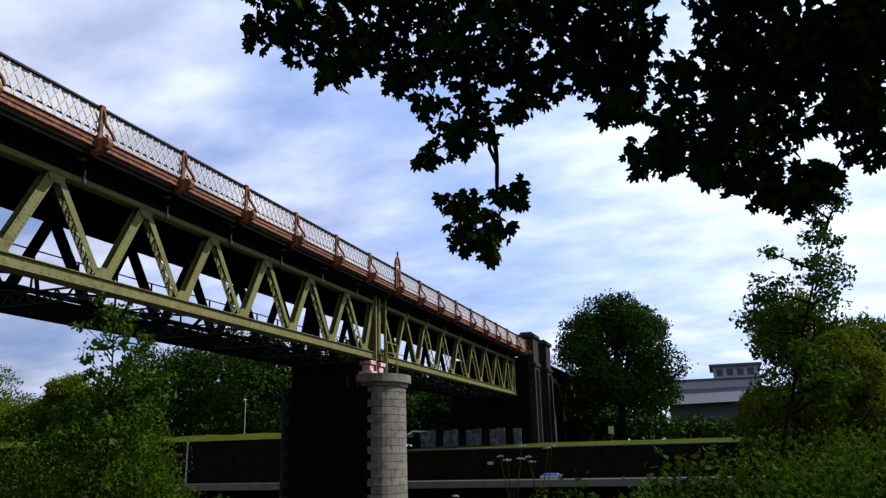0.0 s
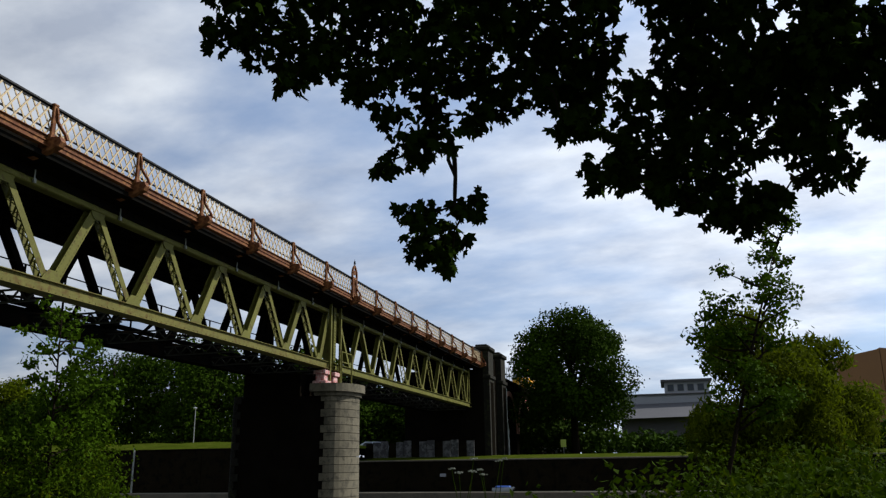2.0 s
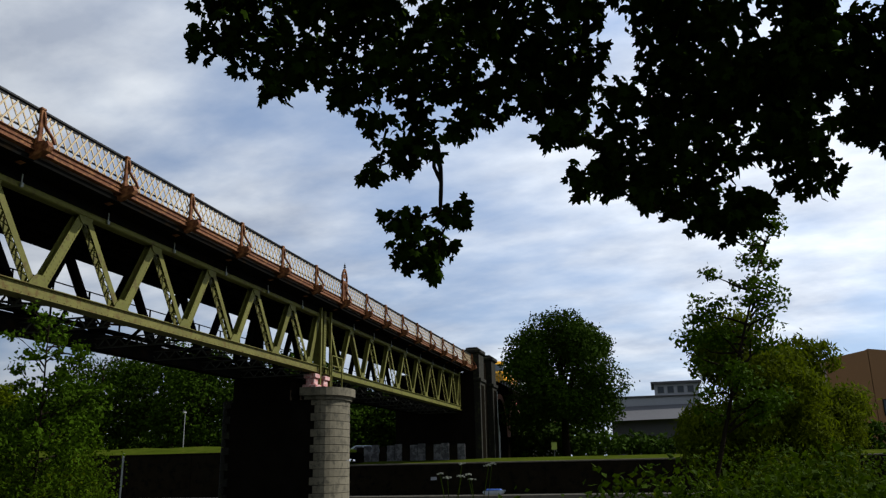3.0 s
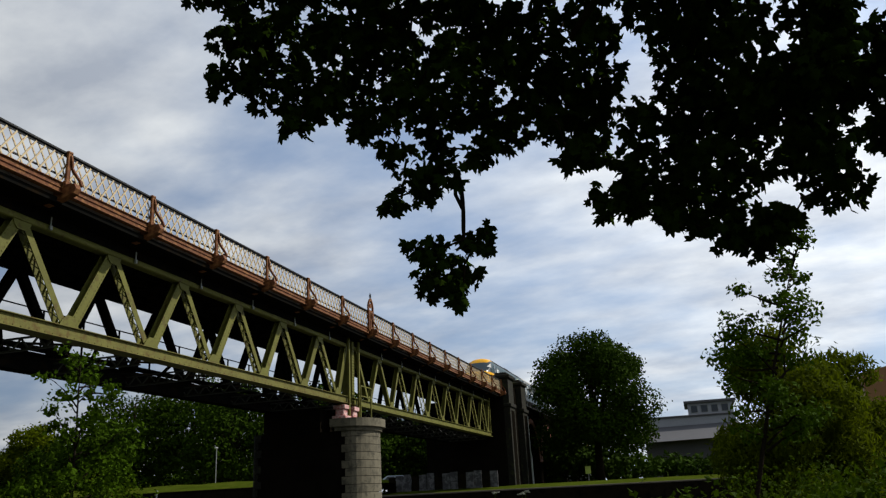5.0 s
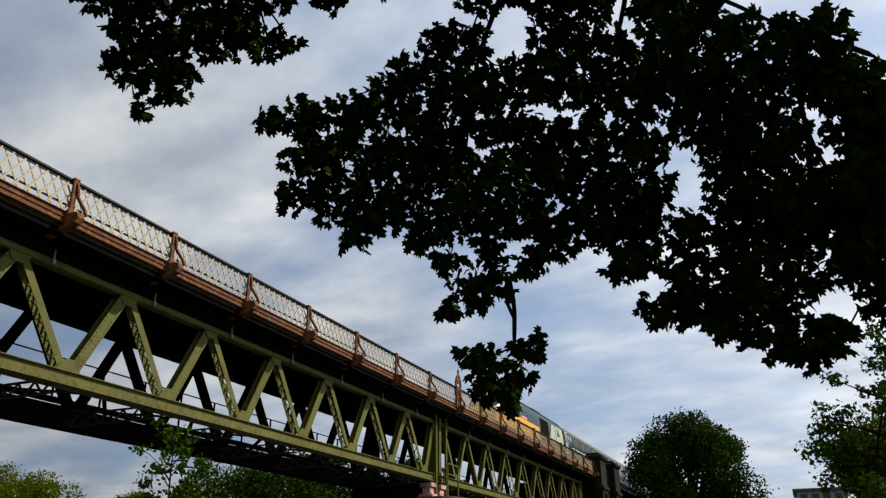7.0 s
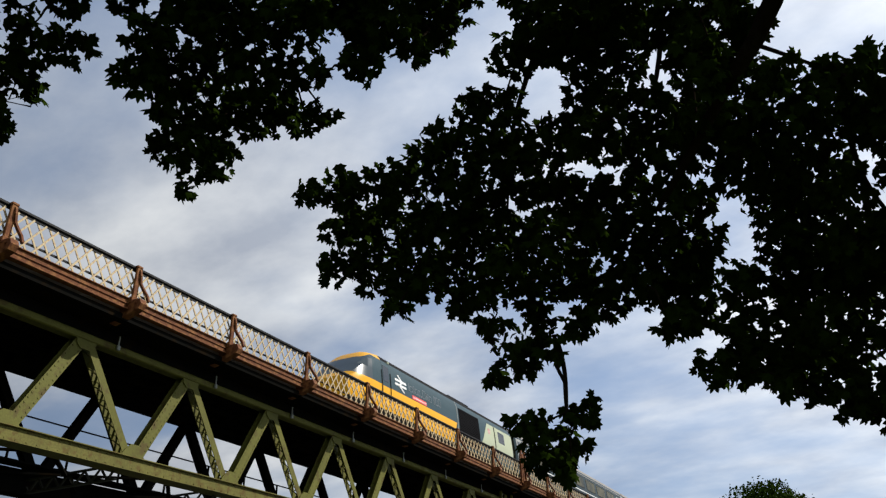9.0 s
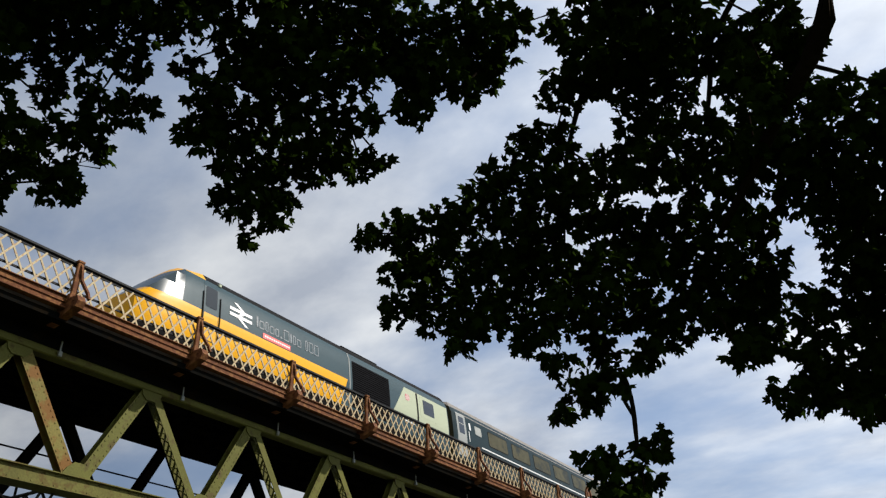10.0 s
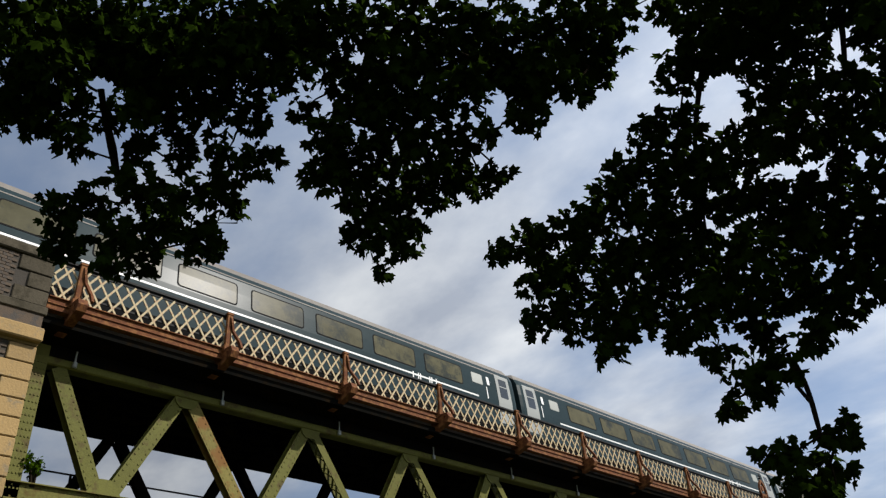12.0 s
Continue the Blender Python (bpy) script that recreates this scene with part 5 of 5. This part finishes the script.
# ---- overhanging sycamore ----
BOUGHS = [
    ("hanging_spray", [(-1.06, 3.44, 2.86, 0.08), (-0.87, 3.58, 2.92, 0.07), (-1.05, 3.87, 2.86, 0.10), (-1.15, 3.72, 2.80, 0.08), (-1.14, 3.40, 2.88, 0.04), (-0.83, 3.68, 3.02, 0.04), (-1.01, 3.73, 2.72, 0.06), (-1.08, 3.36, 3.19, 0.10), (-1.30, 3.62, 3.21, 0.05), (-0.93, 3.38, 3.22, 0.07)]),
    ("tip_spray", [(-1.84, 2.64, 3.96, 0.06), (-1.74, 2.77, 4.03, 0.09), (-1.50, 2.87, 4.01, 0.12), (-1.34, 2.99, 4.13, 0.12), (-1.81, 2.97, 3.92, 0.12), (-1.69, 3.17, 3.99, 0.13), (-1.34, 2.99, 3.83, 0.12), (-1.88, 2.99, 3.71, 0.09), (-1.73, 3.13, 3.71, 0.12), (-1.46, 3.08, 3.58, 0.12), (-1.51, 2.95, 3.38, 0.06), (-1.45, 3.43, 3.80, 0.13), (-1.27, 3.25, 3.46, 0.09)]),
    ("middle_spray", [(-1.13, 3.00, 4.00, 0.12), (-1.06, 3.35, 4.14, 0.13), (-0.82, 3.29, 4.03, 0.12), (-1.22, 3.17, 3.85, 0.12), (-1.13, 3.40, 3.87, 0.13), (-0.82, 3.15, 3.66, 0.11), (-0.67, 3.44, 4.00, 0.12), (-0.67, 3.38, 3.74, 0.12), (-1.07, 3.16, 3.53, 0.11), (-1.03, 3.50, 3.63, 0.12), (-0.88, 3.69, 3.70, 0.13), (-1.17, 3.29, 3.34, 0.07), (-1.04, 3.56, 3.46, 0.08), (-0.78, 3.49, 3.35, 0.08), (-0.71, 3.69, 3.56, 0.12)]),
    ("inner_spray", [(-0.48, 3.51, 3.98, 0.12), (-0.26, 3.33, 3.81, 0.12), (-0.18, 3.66, 3.93, 0.10), (-0.52, 3.57, 3.79, 0.12), (-0.35, 3.65, 3.74, 0.12), (-0.17, 3.75, 3.75, 0.09), (-0.52, 3.55, 3.55, 0.10), (-0.40, 3.76, 3.58, 0.13), (-0.28, 3.85, 3.59, 0.13), (-0.33, 3.51, 3.26, 0.08), (-0.29, 3.90, 3.43, 0.07)]),
    ("upper_spray", [(-1.21, 2.87, 4.19, 0.09), (-1.05, 3.00, 4.21, 0.12), (-0.83, 2.96, 4.07, 0.11), (-0.72, 3.23, 4.27, 0.12), (-0.51, 3.12, 4.12, 0.12), (-0.37, 3.45, 4.25, 0.13), (-0.15, 3.25, 4.02, 0.12), (-1.04, 2.92, 4.38, 0.09), (-0.89, 2.93, 4.31, 0.09), (-0.50, 3.15, 4.38, 0.12), (-0.29, 3.05, 4.19, 0.12), (-0.05, 3.11, 4.14, 0.12), (-0.82, 2.94, 4.62, 0.11), (-0.66, 2.94, 4.69, 0.12)]),
    ("top_spray", [(-0.48, 2.99, 4.54, 0.12), (-0.33, 3.19, 4.64, 0.13), (-0.56, 2.66, 4.56, 0.12), (-0.45, 2.98, 4.78, 0.13), (-0.22, 2.78, 4.50, 0.12), (-0.11, 3.17, 4.74, 0.13), (-0.03, 3.16, 4.48, 0.09), (0.10, 3.08, 4.57, 0.12), (0.12, 3.37, 4.54, 0.10), (0.27, 3.20, 4.59, 0.10), (0.22, 3.40, 4.34, 0.13), (0.11, 3.15, 3.98, 0.11), (0.09, 3.39, 3.93, 0.12), (0.27, 3.18, 3.97, 0.11)]),
    ("right_spray", [(0.38, 3.15, 4.13, 0.09), (0.45, 3.25, 3.99, 0.12), (0.58, 3.46, 4.31, 0.10), (0.69, 3.13, 4.05, 0.09), (0.64, 3.31, 3.95, 0.10), (0.25, 3.48, 3.92, 0.12), (0.39, 3.67, 3.99, 0.13), (0.13, 3.77, 3.93, 0.10), (0.30, 3.69, 3.80, 0.12), (0.46, 3.44, 3.68, 0.12), (0.17, 3.66, 3.64, 0.12), (0.32, 3.77, 3.62, 0.12), (0.47, 3.46, 3.43, 0.11), (0.58, 3.77, 3.58, 0.12)]),
    ("low_spray", [(0.00, 3.64, 3.44, 0.10), (0.16, 3.78, 3.45, 0.12), (0.33, 3.83, 3.44, 0.12), (0.47, 3.84, 3.41, 0.12), (-0.08, 3.79, 3.28, 0.10), (0.11, 3.84, 3.23, 0.12), (0.26, 3.66, 3.16, 0.12), (0.43, 3.82, 3.19, 0.12), (-0.23, 3.61, 3.08, 0.07), (-0.09, 3.81, 3.15, 0.10), (0.08, 3.88, 3.09, 0.10), (0.26, 4.02, 3.09, 0.11), (0.37, 3.85, 2.93, 0.07)]),
    ("outer_spray", [(0.73, 3.31, 3.43, 0.11), (0.77, 3.64, 3.38, 0.12), (0.71, 3.55, 3.16, 0.12), (0.80, 3.89, 3.07, 0.12), (0.66, 3.53, 3.48, 0.12), (0.65, 3.61, 3.31, 0.12), (0.66, 3.96, 3.24, 0.10), (0.50, 3.80, 2.89, 0.09), (0.14, 3.79, 2.94, 0.07), (0.27, 3.80, 2.87, 0.07), (0.40, 3.88, 2.83, 0.07), (0.03, 3.64, 2.96, 0.05), (-0.13, 3.85, 3.10, 0.07), (-0.27, 4.05, 3.15, 0.05)]),
    ("edge_spray", [(1.03, 3.53, 3.56, 0.12), (1.12, 3.70, 3.41, 0.12), (1.04, 3.89, 3.31, 0.10), (1.11, 3.83, 3.23, 0.09), (1.21, 3.59, 3.56, 0.12), (1.22, 3.71, 3.40, 0.13), (1.20, 3.79, 3.23, 0.13), (1.22, 3.38, 3.34, 0.12), (0.93, 3.59, 3.41, 0.10)]),
    ("crest_spray", [(0.73, 3.27, 3.87, 0.12), (0.81, 3.26, 3.76, 0.12), (0.75, 3.48, 3.75, 0.10), (0.81, 3.38, 3.61, 0.12), (0.64, 3.41, 3.96, 0.10), (0.83, 3.57, 3.56, 0.12)]),
    ("gap_spray", [(-0.41, 2.39, 4.46, 0.11), (-0.26, 2.46, 4.43, 0.12), (-0.08, 2.52, 4.40, 0.10), (-0.33, 2.33, 4.58, 0.12), (-0.12, 2.42, 4.55, 0.12), (0.22, 2.66, 4.30, 0.07), (0.05, 2.74, 4.12, 0.08), (0.10, 2.80, 4.02, 0.08), (-0.06, 2.92, 3.90, 0.08)]),
    ("left_fill_spray", [(-2.51, 0.58, 4.50, 0.11), (-2.58, 0.76, 4.65, 0.12), (-2.49, 0.89, 4.67, 0.12), (-2.51, 1.07, 4.82, 0.12), (-2.22, 1.14, 4.59, 0.11), (-2.16, 1.30, 4.63, 0.12), (-2.84, 0.60, 4.46, 0.10), (-2.44, 1.21, 4.60, 0.10), (-2.62, 1.12, 4.67, 0.10), (-2.47, 0.80, 4.66, 0.12), (-1.95, 1.39, 4.78, 0.12), (-2.29, 1.59, 4.97, 0.13)]),
    ("pendent_spray", [(-2.20, 1.83, 4.25, 0.08), (-2.07, 1.74, 4.35, 0.09), (-1.98, 1.87, 4.45, 0.12), (-1.86, 1.98, 4.53, 0.12), (-1.69, 2.06, 4.51, 0.12), (-2.20, 2.00, 4.38, 0.11), (-2.19, 2.23, 4.55, 0.13), (-1.80, 2.11, 4.29, 0.11), (-2.20, 2.08, 4.20, 0.10), (-2.17, 2.25, 4.31, 0.12), (-2.10, 2.44, 4.41, 0.11), (-2.48, 2.31, 4.25, 0.09), (-2.10, 2.15, 3.98, 0.10), (-2.16, 2.35, 4.11, 0.09), (-2.44, 2.42, 4.05, 0.05)]),
    ("arching_spray", [(-1.49, 2.10, 4.48, 0.11), (-1.44, 2.38, 4.70, 0.10), (-1.19, 2.35, 4.55, 0.10), (-1.13, 2.62, 4.80, 0.11), (-1.06, 2.76, 4.85, 0.07), (-1.78, 2.35, 4.46, 0.10), (-1.52, 2.25, 4.30, 0.06), (-1.35, 2.36, 4.36, 0.08), (-1.70, 2.50, 4.27, 0.07), (-1.95, 2.53, 4.41, 0.10), (-1.16, 2.50, 4.49, 0.08), (-1.44, 2.52, 4.65, 0.09)]),
    ("overhead_spray", [(-1.90, 1.54, 4.89, 0.12), (-1.74, 1.68, 4.83, 0.12), (-1.72, 1.97, 4.99, 0.12), (-1.47, 2.02, 4.82, 0.12), (-1.33, 2.18, 4.82, 0.12), (-1.24, 2.45, 4.95, 0.13), (-1.01, 2.48, 4.82, 0.12), (-0.92, 2.67, 4.92, 0.08), (-0.71, 2.69, 4.77, 0.08), (-1.72, 1.87, 4.64, 0.12), (-1.31, 2.44, 4.68, 0.12), (-1.18, 2.76, 4.80, 0.09), (-0.34, 2.92, 4.67, 0.12), (-2.20, 1.62, 5.05, 0.13), (-1.99, 1.51, 4.54, 0.08), (-1.97, 1.64, 4.74, 0.12), (-2.10, 1.88, 4.82, 0.10), (-2.01, 1.99, 4.75, 0.12), (-2.24, 1.74, 4.64, 0.06), (-1.76, 2.11, 4.84, 0.12), (-1.67, 2.31, 4.91, 0.11), (-1.51, 2.39, 4.80, 0.12)]),
    ("left_spray", [(-2.68, 0.51, 4.69, 0.12), (-2.60, 0.64, 4.76, 0.12), (-2.56, 0.79, 4.84, 0.12), (-2.37, 0.90, 4.72, 0.12), (-2.40, 1.09, 4.89, 0.12), (-2.28, 1.23, 4.90, 0.12), (-2.24, 1.42, 4.97, 0.13), (-2.75, 0.57, 4.55, 0.12), (-2.50, 0.67, 4.42, 0.10), (-2.55, 1.00, 4.68, 0.12), (-2.58, 1.19, 4.84, 0.13), (-2.40, 1.35, 4.77, 0.12), (-2.29, 1.53, 4.77, 0.10)]),
    ("left_low_spray", [(-2.70, 0.82, 4.46, 0.08), (-2.75, 0.67, 4.42, 0.09), (-2.82, 1.02, 4.53, 0.06), (-2.67, 1.08, 4.13, 0.05), (-2.77, 1.34, 4.59, 0.08), (-3.05, 0.67, 4.51, 0.10), (-3.06, 0.82, 4.54, 0.08), (-2.70, 0.86, 4.24, 0.07), (-2.51, 1.00, 4.38, 0.08), (-2.74, 1.25, 4.68, 0.10), (-2.44, 1.34, 4.54, 0.10), (-2.31, 1.47, 4.49, 0.09), (-2.69, 1.15, 4.34, 0.06), (-2.73, 1.37, 4.44, 0.07), (-2.42, 1.44, 4.30, 0.09), (-2.47, 1.65, 4.40, 0.09)]),
    ("left_tip_spray", [(-2.73, 1.57, 4.31, 0.10), (-2.74, 1.71, 4.27, 0.05), (-2.58, 1.27, 4.08, 0.09), (-2.99, 1.29, 4.29, 0.08), (-2.91, 1.08, 4.14, 0.08), (-3.00, 0.95, 4.07, 0.07), (-3.11, 1.04, 3.99, 0.08), (-2.89, 1.18, 3.96, 0.08), (-3.05, 1.42, 4.21, 0.11), (-2.70, 1.47, 3.98, 0.10), (-2.81, 1.64, 4.05, 0.05), (-2.90, 1.19, 3.83, 0.06), (-3.03, 1.38, 3.98, 0.08)]),
]


# which spray each bough springs from
SPRINGS = {"gap_spray": "top_spray", "hanging_spray": "middle_spray", "tip_spray": "middle_spray", "middle_spray": "upper_spray", "inner_spray": "top_spray", "upper_spray": "top_spray", "right_spray": "top_spray", "low_spray": "right_spray", "outer_spray": "right_spray", "edge_spray": "right_spray", "crest_spray": "right_spray", "left_fill_spray": "overhead_spray", "pendent_spray": "arching_spray", "arching_spray": "overhead_spray", "left_spray": "overhead_spray", "left_low_spray": "left_spray", "left_tip_spray": "left_low_spray"}


STEMS = {"hanging_spray": [(-0.92, 3.47, 3.30), (-0.93, 3.49, 3.15), (-0.90, 3.5, 3.07), (-0.91, 3.52, 2.99), (-0.91, 3.52, 2.92)],
         "left_tip_spray": [(-2.75, 0.94, 4.62), (-2.8, 1.02, 4.5), (-2.84, 1.09, 4.4), (-2.92, 1.17, 4.29), (-2.93, 1.24, 4.2)]}


def sycamore():
    t = thing("sycamore_tree", "overhanging sycamore, lobed leaves coloured silhouette-dark in hanging sprays", "tree", (3.4, -0.6, 0))
    base = Vector(t.location)
    rng = np.random.default_rng(12)
    bm = B()
    fork = Vector((-0.4, 0.5, 5.4))
    tube(bm, [(0, 0, -0.4), (-0.05, 0.1, 1.6), (-0.2, 0.25, 3.4), fork, fork + Vector((0, -0.8, 2.0))], [0.34, 0.28, 0.24, 0.2, 0.1], 10)
    part("trunk", bm, BARK, t, smooth=True)
    hubs = {}
    for name, tufts in BOUGHS:
        c = [Vector(q[:3]) - base for q in tufts]
        hubs[name] = max(c, key=lambda p: p.z - 0.6 * (p - sum(c, Vector()) / len(c)).length)
    for name, tufts in BOUGHS:
        c = [Vector(q[:3]) - base for q in tufts]
        mid = hubs[name]
        src = hubs[SPRINGS[name]] if name in SPRINGS else fork
        if name in STEMS:
            stem = [Vector(q) - base for q in STEMS[name]]
            src, mid = stem[0], stem[-1]
            part("stem", tube(B(), stem, [0.01, 0.0095, 0.009, 0.0085, 0.008], 7), BARK, t)
        thick = 0.016 if name in SPRINGS else 0.03
        wob = Vector(rng.normal(size=3)) * 0.06
        bm = B()
        tube(bm, [src.lerp(mid, u) + wob * math.sin(u * math.pi) for u in [k / 9 for k in range(10)]], [thick * (1 - 0.06 * k) for k in range(10)], 7)
        b = part("bough", bm, BARK, t)
        # each twig grows on from the nearest one that stands already
        grown, rest = [mid, src] if name in STEMS else [mid], [p for p in c if (p - mid).length >= 0.01]
        while rest:
            p, o = min(((p, o) for p in rest for o in grown), key=lambda e: (e[0] - e[1]).length)
            w = Vector(rng.normal(size=3)) * 0.04
            part("twig", tube(B(), [o, o.lerp(p, 0.4) + w, o.lerp(p, 0.75) - w * 0.4, p], [0.007, 0.0055, 0.0045, 0.003], 5), BARK, b)
            grown.append(p)
            rest.remove(p)
        v, f = palmate(rng, c, [q[3] * 1.22 for q in tufts], 74, 0.092)
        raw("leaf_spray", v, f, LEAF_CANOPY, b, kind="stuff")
    # the stout limb that carries the sprays over the path
    path = [fork, Vector((0.85, 1.75, 5.0)) - base, Vector((0.52, 2.42, 4.46)) - base, Vector((0.38, 2.67, 4.17)) - base, Vector((0.28, 2.75, 4.07)) - base, Vector((0.12, 2.88, 3.98)) - base, Vector((-0.07, 3.03, 3.83)) - base, Vector((-0.28, 3.16, 3.66)) - base]
    part("limb", tube(B(), path, [0.09, 0.062, 0.046, 0.04, 0.035, 0.029, 0.021, 0.012], 14), BARK, t, smooth=True)
    # unseen crown over and behind the viewer, added to block skylight from the sprays
    L = crown_lobes(rng, (-1.2, -2.8, 8.6), 4.2, 2.6, 30)
    v, f = leaf_cloud(rng, L, 16000, 0.26)
    raw("unseen_shade_crown", v, f, LEAF_CANOPY, t, kind="stuff")


sycamore()


# ---- far bank things ----
def car(x, y, turn, paint, label):
    t = thing("car", label, "car", (x, y, 2.75))
    t.rotation_euler = (0, 0, radians(turn))
    bm = B()
    prof = [(-2.0, 0.35), (2.05, 0.35), (2.1, 0.7), (1.25, 0.9), (0.6, 1.42), (-1.1, 1.46), (-1.85, 1.0), (-2.05, 0.75)]
    lo = [bm.verts.new((a, -0.85, b)) for a, b in prof]
    hi = [bm.verts.new((a, 0.85, b)) for a, b in prof]
    bm.faces.new(lo), bm.faces.new(hi)
    for k in range(8):
        bm.faces.new((lo[k], lo[(k + 1) % 8], hi[(k + 1) % 8], hi[k]))
    bmesh.ops.bevel(bm, geom=list(bm.edges), offset=0.07, segments=2, affect="EDGES")
    part("body", bm, paint, t)
    for s in (-0.87, 0.83):
        bm = B()
        for q in ([(-1.45, 0.98), (-0.3, 0.98), (-0.3, 1.36), (-1.05, 1.36)], [(-0.2, 0.98), (0.95, 0.98), (0.5, 1.36), (-0.2, 1.36)]):
            a = [bm.verts.new((p, s, z)) for p, z in q]
            b = [bm.verts.new((p, s + 0.04, z)) for p, z in q]
            bm.faces.new(a), bm.faces.new(b)
            for k in range(4):
                bm.faces.new((a[k], a[(k + 1) % 4], b[(k + 1) % 4], b[k]))
        part("side_windows", bm, GLASS, t)
    for px in (-1.3, 1.3):
        for py in (-0.8, 0.8):
            w = part("wheel", disc(B(), (px, py, 0.33), (0, 1, 0), 0.33, 0.2, 14), RUBBER, t)
            part("rim", disc(B(), (px, py * 1.13, 0.33), (0, 1, 0), 0.2, 0.03, 10), LAMP_GREY, w)


car(-30.5, 83, 8, CAR_PAINT, "silver-blue hatchback parked on the far bank")
car(-27.0, 87, 15, GRILLE, "dark car parked under the far trees")
car(-16.5, 104, 5, CAR_WHITE, "white car parked behind the viaduct tree")
car(-12.5, 103, 12, CAR_WHITE, "white car parked behind the viaduct tree")


def lamp_post():
    t = thing("lamp_post", "slim grey lamp post on the far bank", "street lamp", (-48.5, 76, 3.5))
    part("pole", tube(B(), [(0, 0, 0), (0, 0, 2.4), (0, 0, 4.4)], [0.05, 0.045, 0.04], 8), LAMP_GREY, t)
    part("lantern", box(B(), -0.1, -0.35, 4.35, 0.1, 0.15, 4.5, None, 0.03), LAMP_GREY, t)


lamp_post()


def grey_building():
    t = thing("office_building", "pale low office building with a grey roof and top storey", "building", (-1.0, 150, 3.2))
    part("lower_wall", box(B(), -7, 0, 0, 9, 18, 6.2), GREY_ROOF, t)
    bm = B()
    v = [bm.verts.new(p) for p in ((-7.6, -2.6, 5.9), (9.4, -2.6, 6.1), (9.4, 3, 8.9), (-7.6, 3, 8.7), (-7.6, 3, 5.9), (9.4, 3, 6.1))]
    for f in ((0, 1, 2, 3), (0, 4, 5, 1), (3, 2, 5, 4), (0, 3, 4), (1, 5, 2)):
        bm.faces.new([v[i] for i in f])
    part("roof", bm, GREY_ROOF, t, "sloping grey sheet roof")
    part("band", box(B(), -7, 3.2, 8.6, 9, 18, 10.3), PALE_WALL, t)
    part("band_roof", box(B(), -7.3, 2.9, 10.3, 9.3, 18.2, 10.6, None, 0.05), GREY_ROOF, t)
    part("top_storey", box(B(), 1.0, 6, 10.6, 9, 18, 12.9), PALE_WALL, t)
    part("top_roof", box(B(), 0.4, 5.4, 12.9, 9.6, 18.6, 13.3), GREY_ROOF, t)
    for x in (1.5, 3.3, 5.1, 6.9):
        w = part("window", box(B(), x, 5.95, 11.1, x + 1.3, 6.05, 12.5), LAMP_GREY, t)
        part("pane", box(B(), x + 0.1, 5.9, 11.2, x + 1.2, 5.96, 12.4), GLASS, w)


def orange_building():
    t = thing("clad_building", "orange-brown clad building with a stepped sawtooth roofline", "building", (36, 150, 3.2))
    for k, (x, h, s) in enumerate([(-7, 16.6, 1.3), (0, 16.8, 1.0), (6.5, 18.6, 3.2), (13, 17.0, 1.4)]):
        bm = B()
        prof = [(x, 0), (x + 6.9, 0), (x + 6.9, h - s), (x, h)] if k % 2 else [(x, 0), (x + 6.9, 0), (x + 6.9, h), (x, h - s)]
        lo = [bm.verts.new((a, 0, b)) for a, b in prof]
        hi = [bm.verts.new((a, 16, b)) for a, b in prof]
        bm.faces.new(lo), bm.faces.new(hi)
        for i in range(4):
            bm.faces.new((lo[i], lo[(i + 1) % 4], hi[(i + 1) % 4], hi[i]))
        part("bay", bm, ORANGE_CLAD, t)
        w = part("window", box(B(), x + 1, -0.08, 5.5, x + 5.5, 0.05, 8.2), RUBBER, t)
        part("pane", box(B(), x + 1.15, -0.12, 5.65, x + 5.35, -0.07, 8.05), GLASS, w)


grey_building()
orange_building()


def painted_hoarding():
    t = thing("boarded_fence", "dark boarded fence with faded paint marks under the viaduct", "fence", (0, 0, 0))
    for i in range(14):
        x = -27.5 + i * 0.75
        part("board", box(B(), x, 72.0, 2.4, x + 0.7, 72.08, 3.7 + 0.1 * (i % 3)), GRAFFITI if i % 3 else CONCRETE, t)


painted_hoarding()


def sign_board():
    t = thing("warning_sign", "small yellow-green sign board on a post", "sign", (-11.2, 90, 2.7))
    part("post", box(B(), -0.04, -0.04, 0, 0.04, 0.04, 1.2), LAMP_GREY, t)
    part("board", box(B(), -0.3, -0.07, 0.7, 0.3, -0.041, 1.5), HIVIS, t)


sign_board()


# ---- movement ----
def motions():
    nose = [(0, 134.0), (2.5, 104.0), (3.2, 95.6), (4.8, 76.5), (5.0, 74.2), (5.5, 68.4), (6.0, 62.7), (6.5, 57.0), (7.0, 51.1), (9.0, 25.2), (9.5, 18.3), (10.0, 11.2), (10.5, 4.0), (11.0, -3.1), (11.5, -10.4), (12.0, -17.9)]
    for i, v in enumerate([POWER] + COACHES):
        back = 0.0 if i == 0 else 18.55 + 23.0 * (i - 1)
        walk(v, [(t, pose(TRX, y + back, RAIL)) for t, y in nose])


motions()
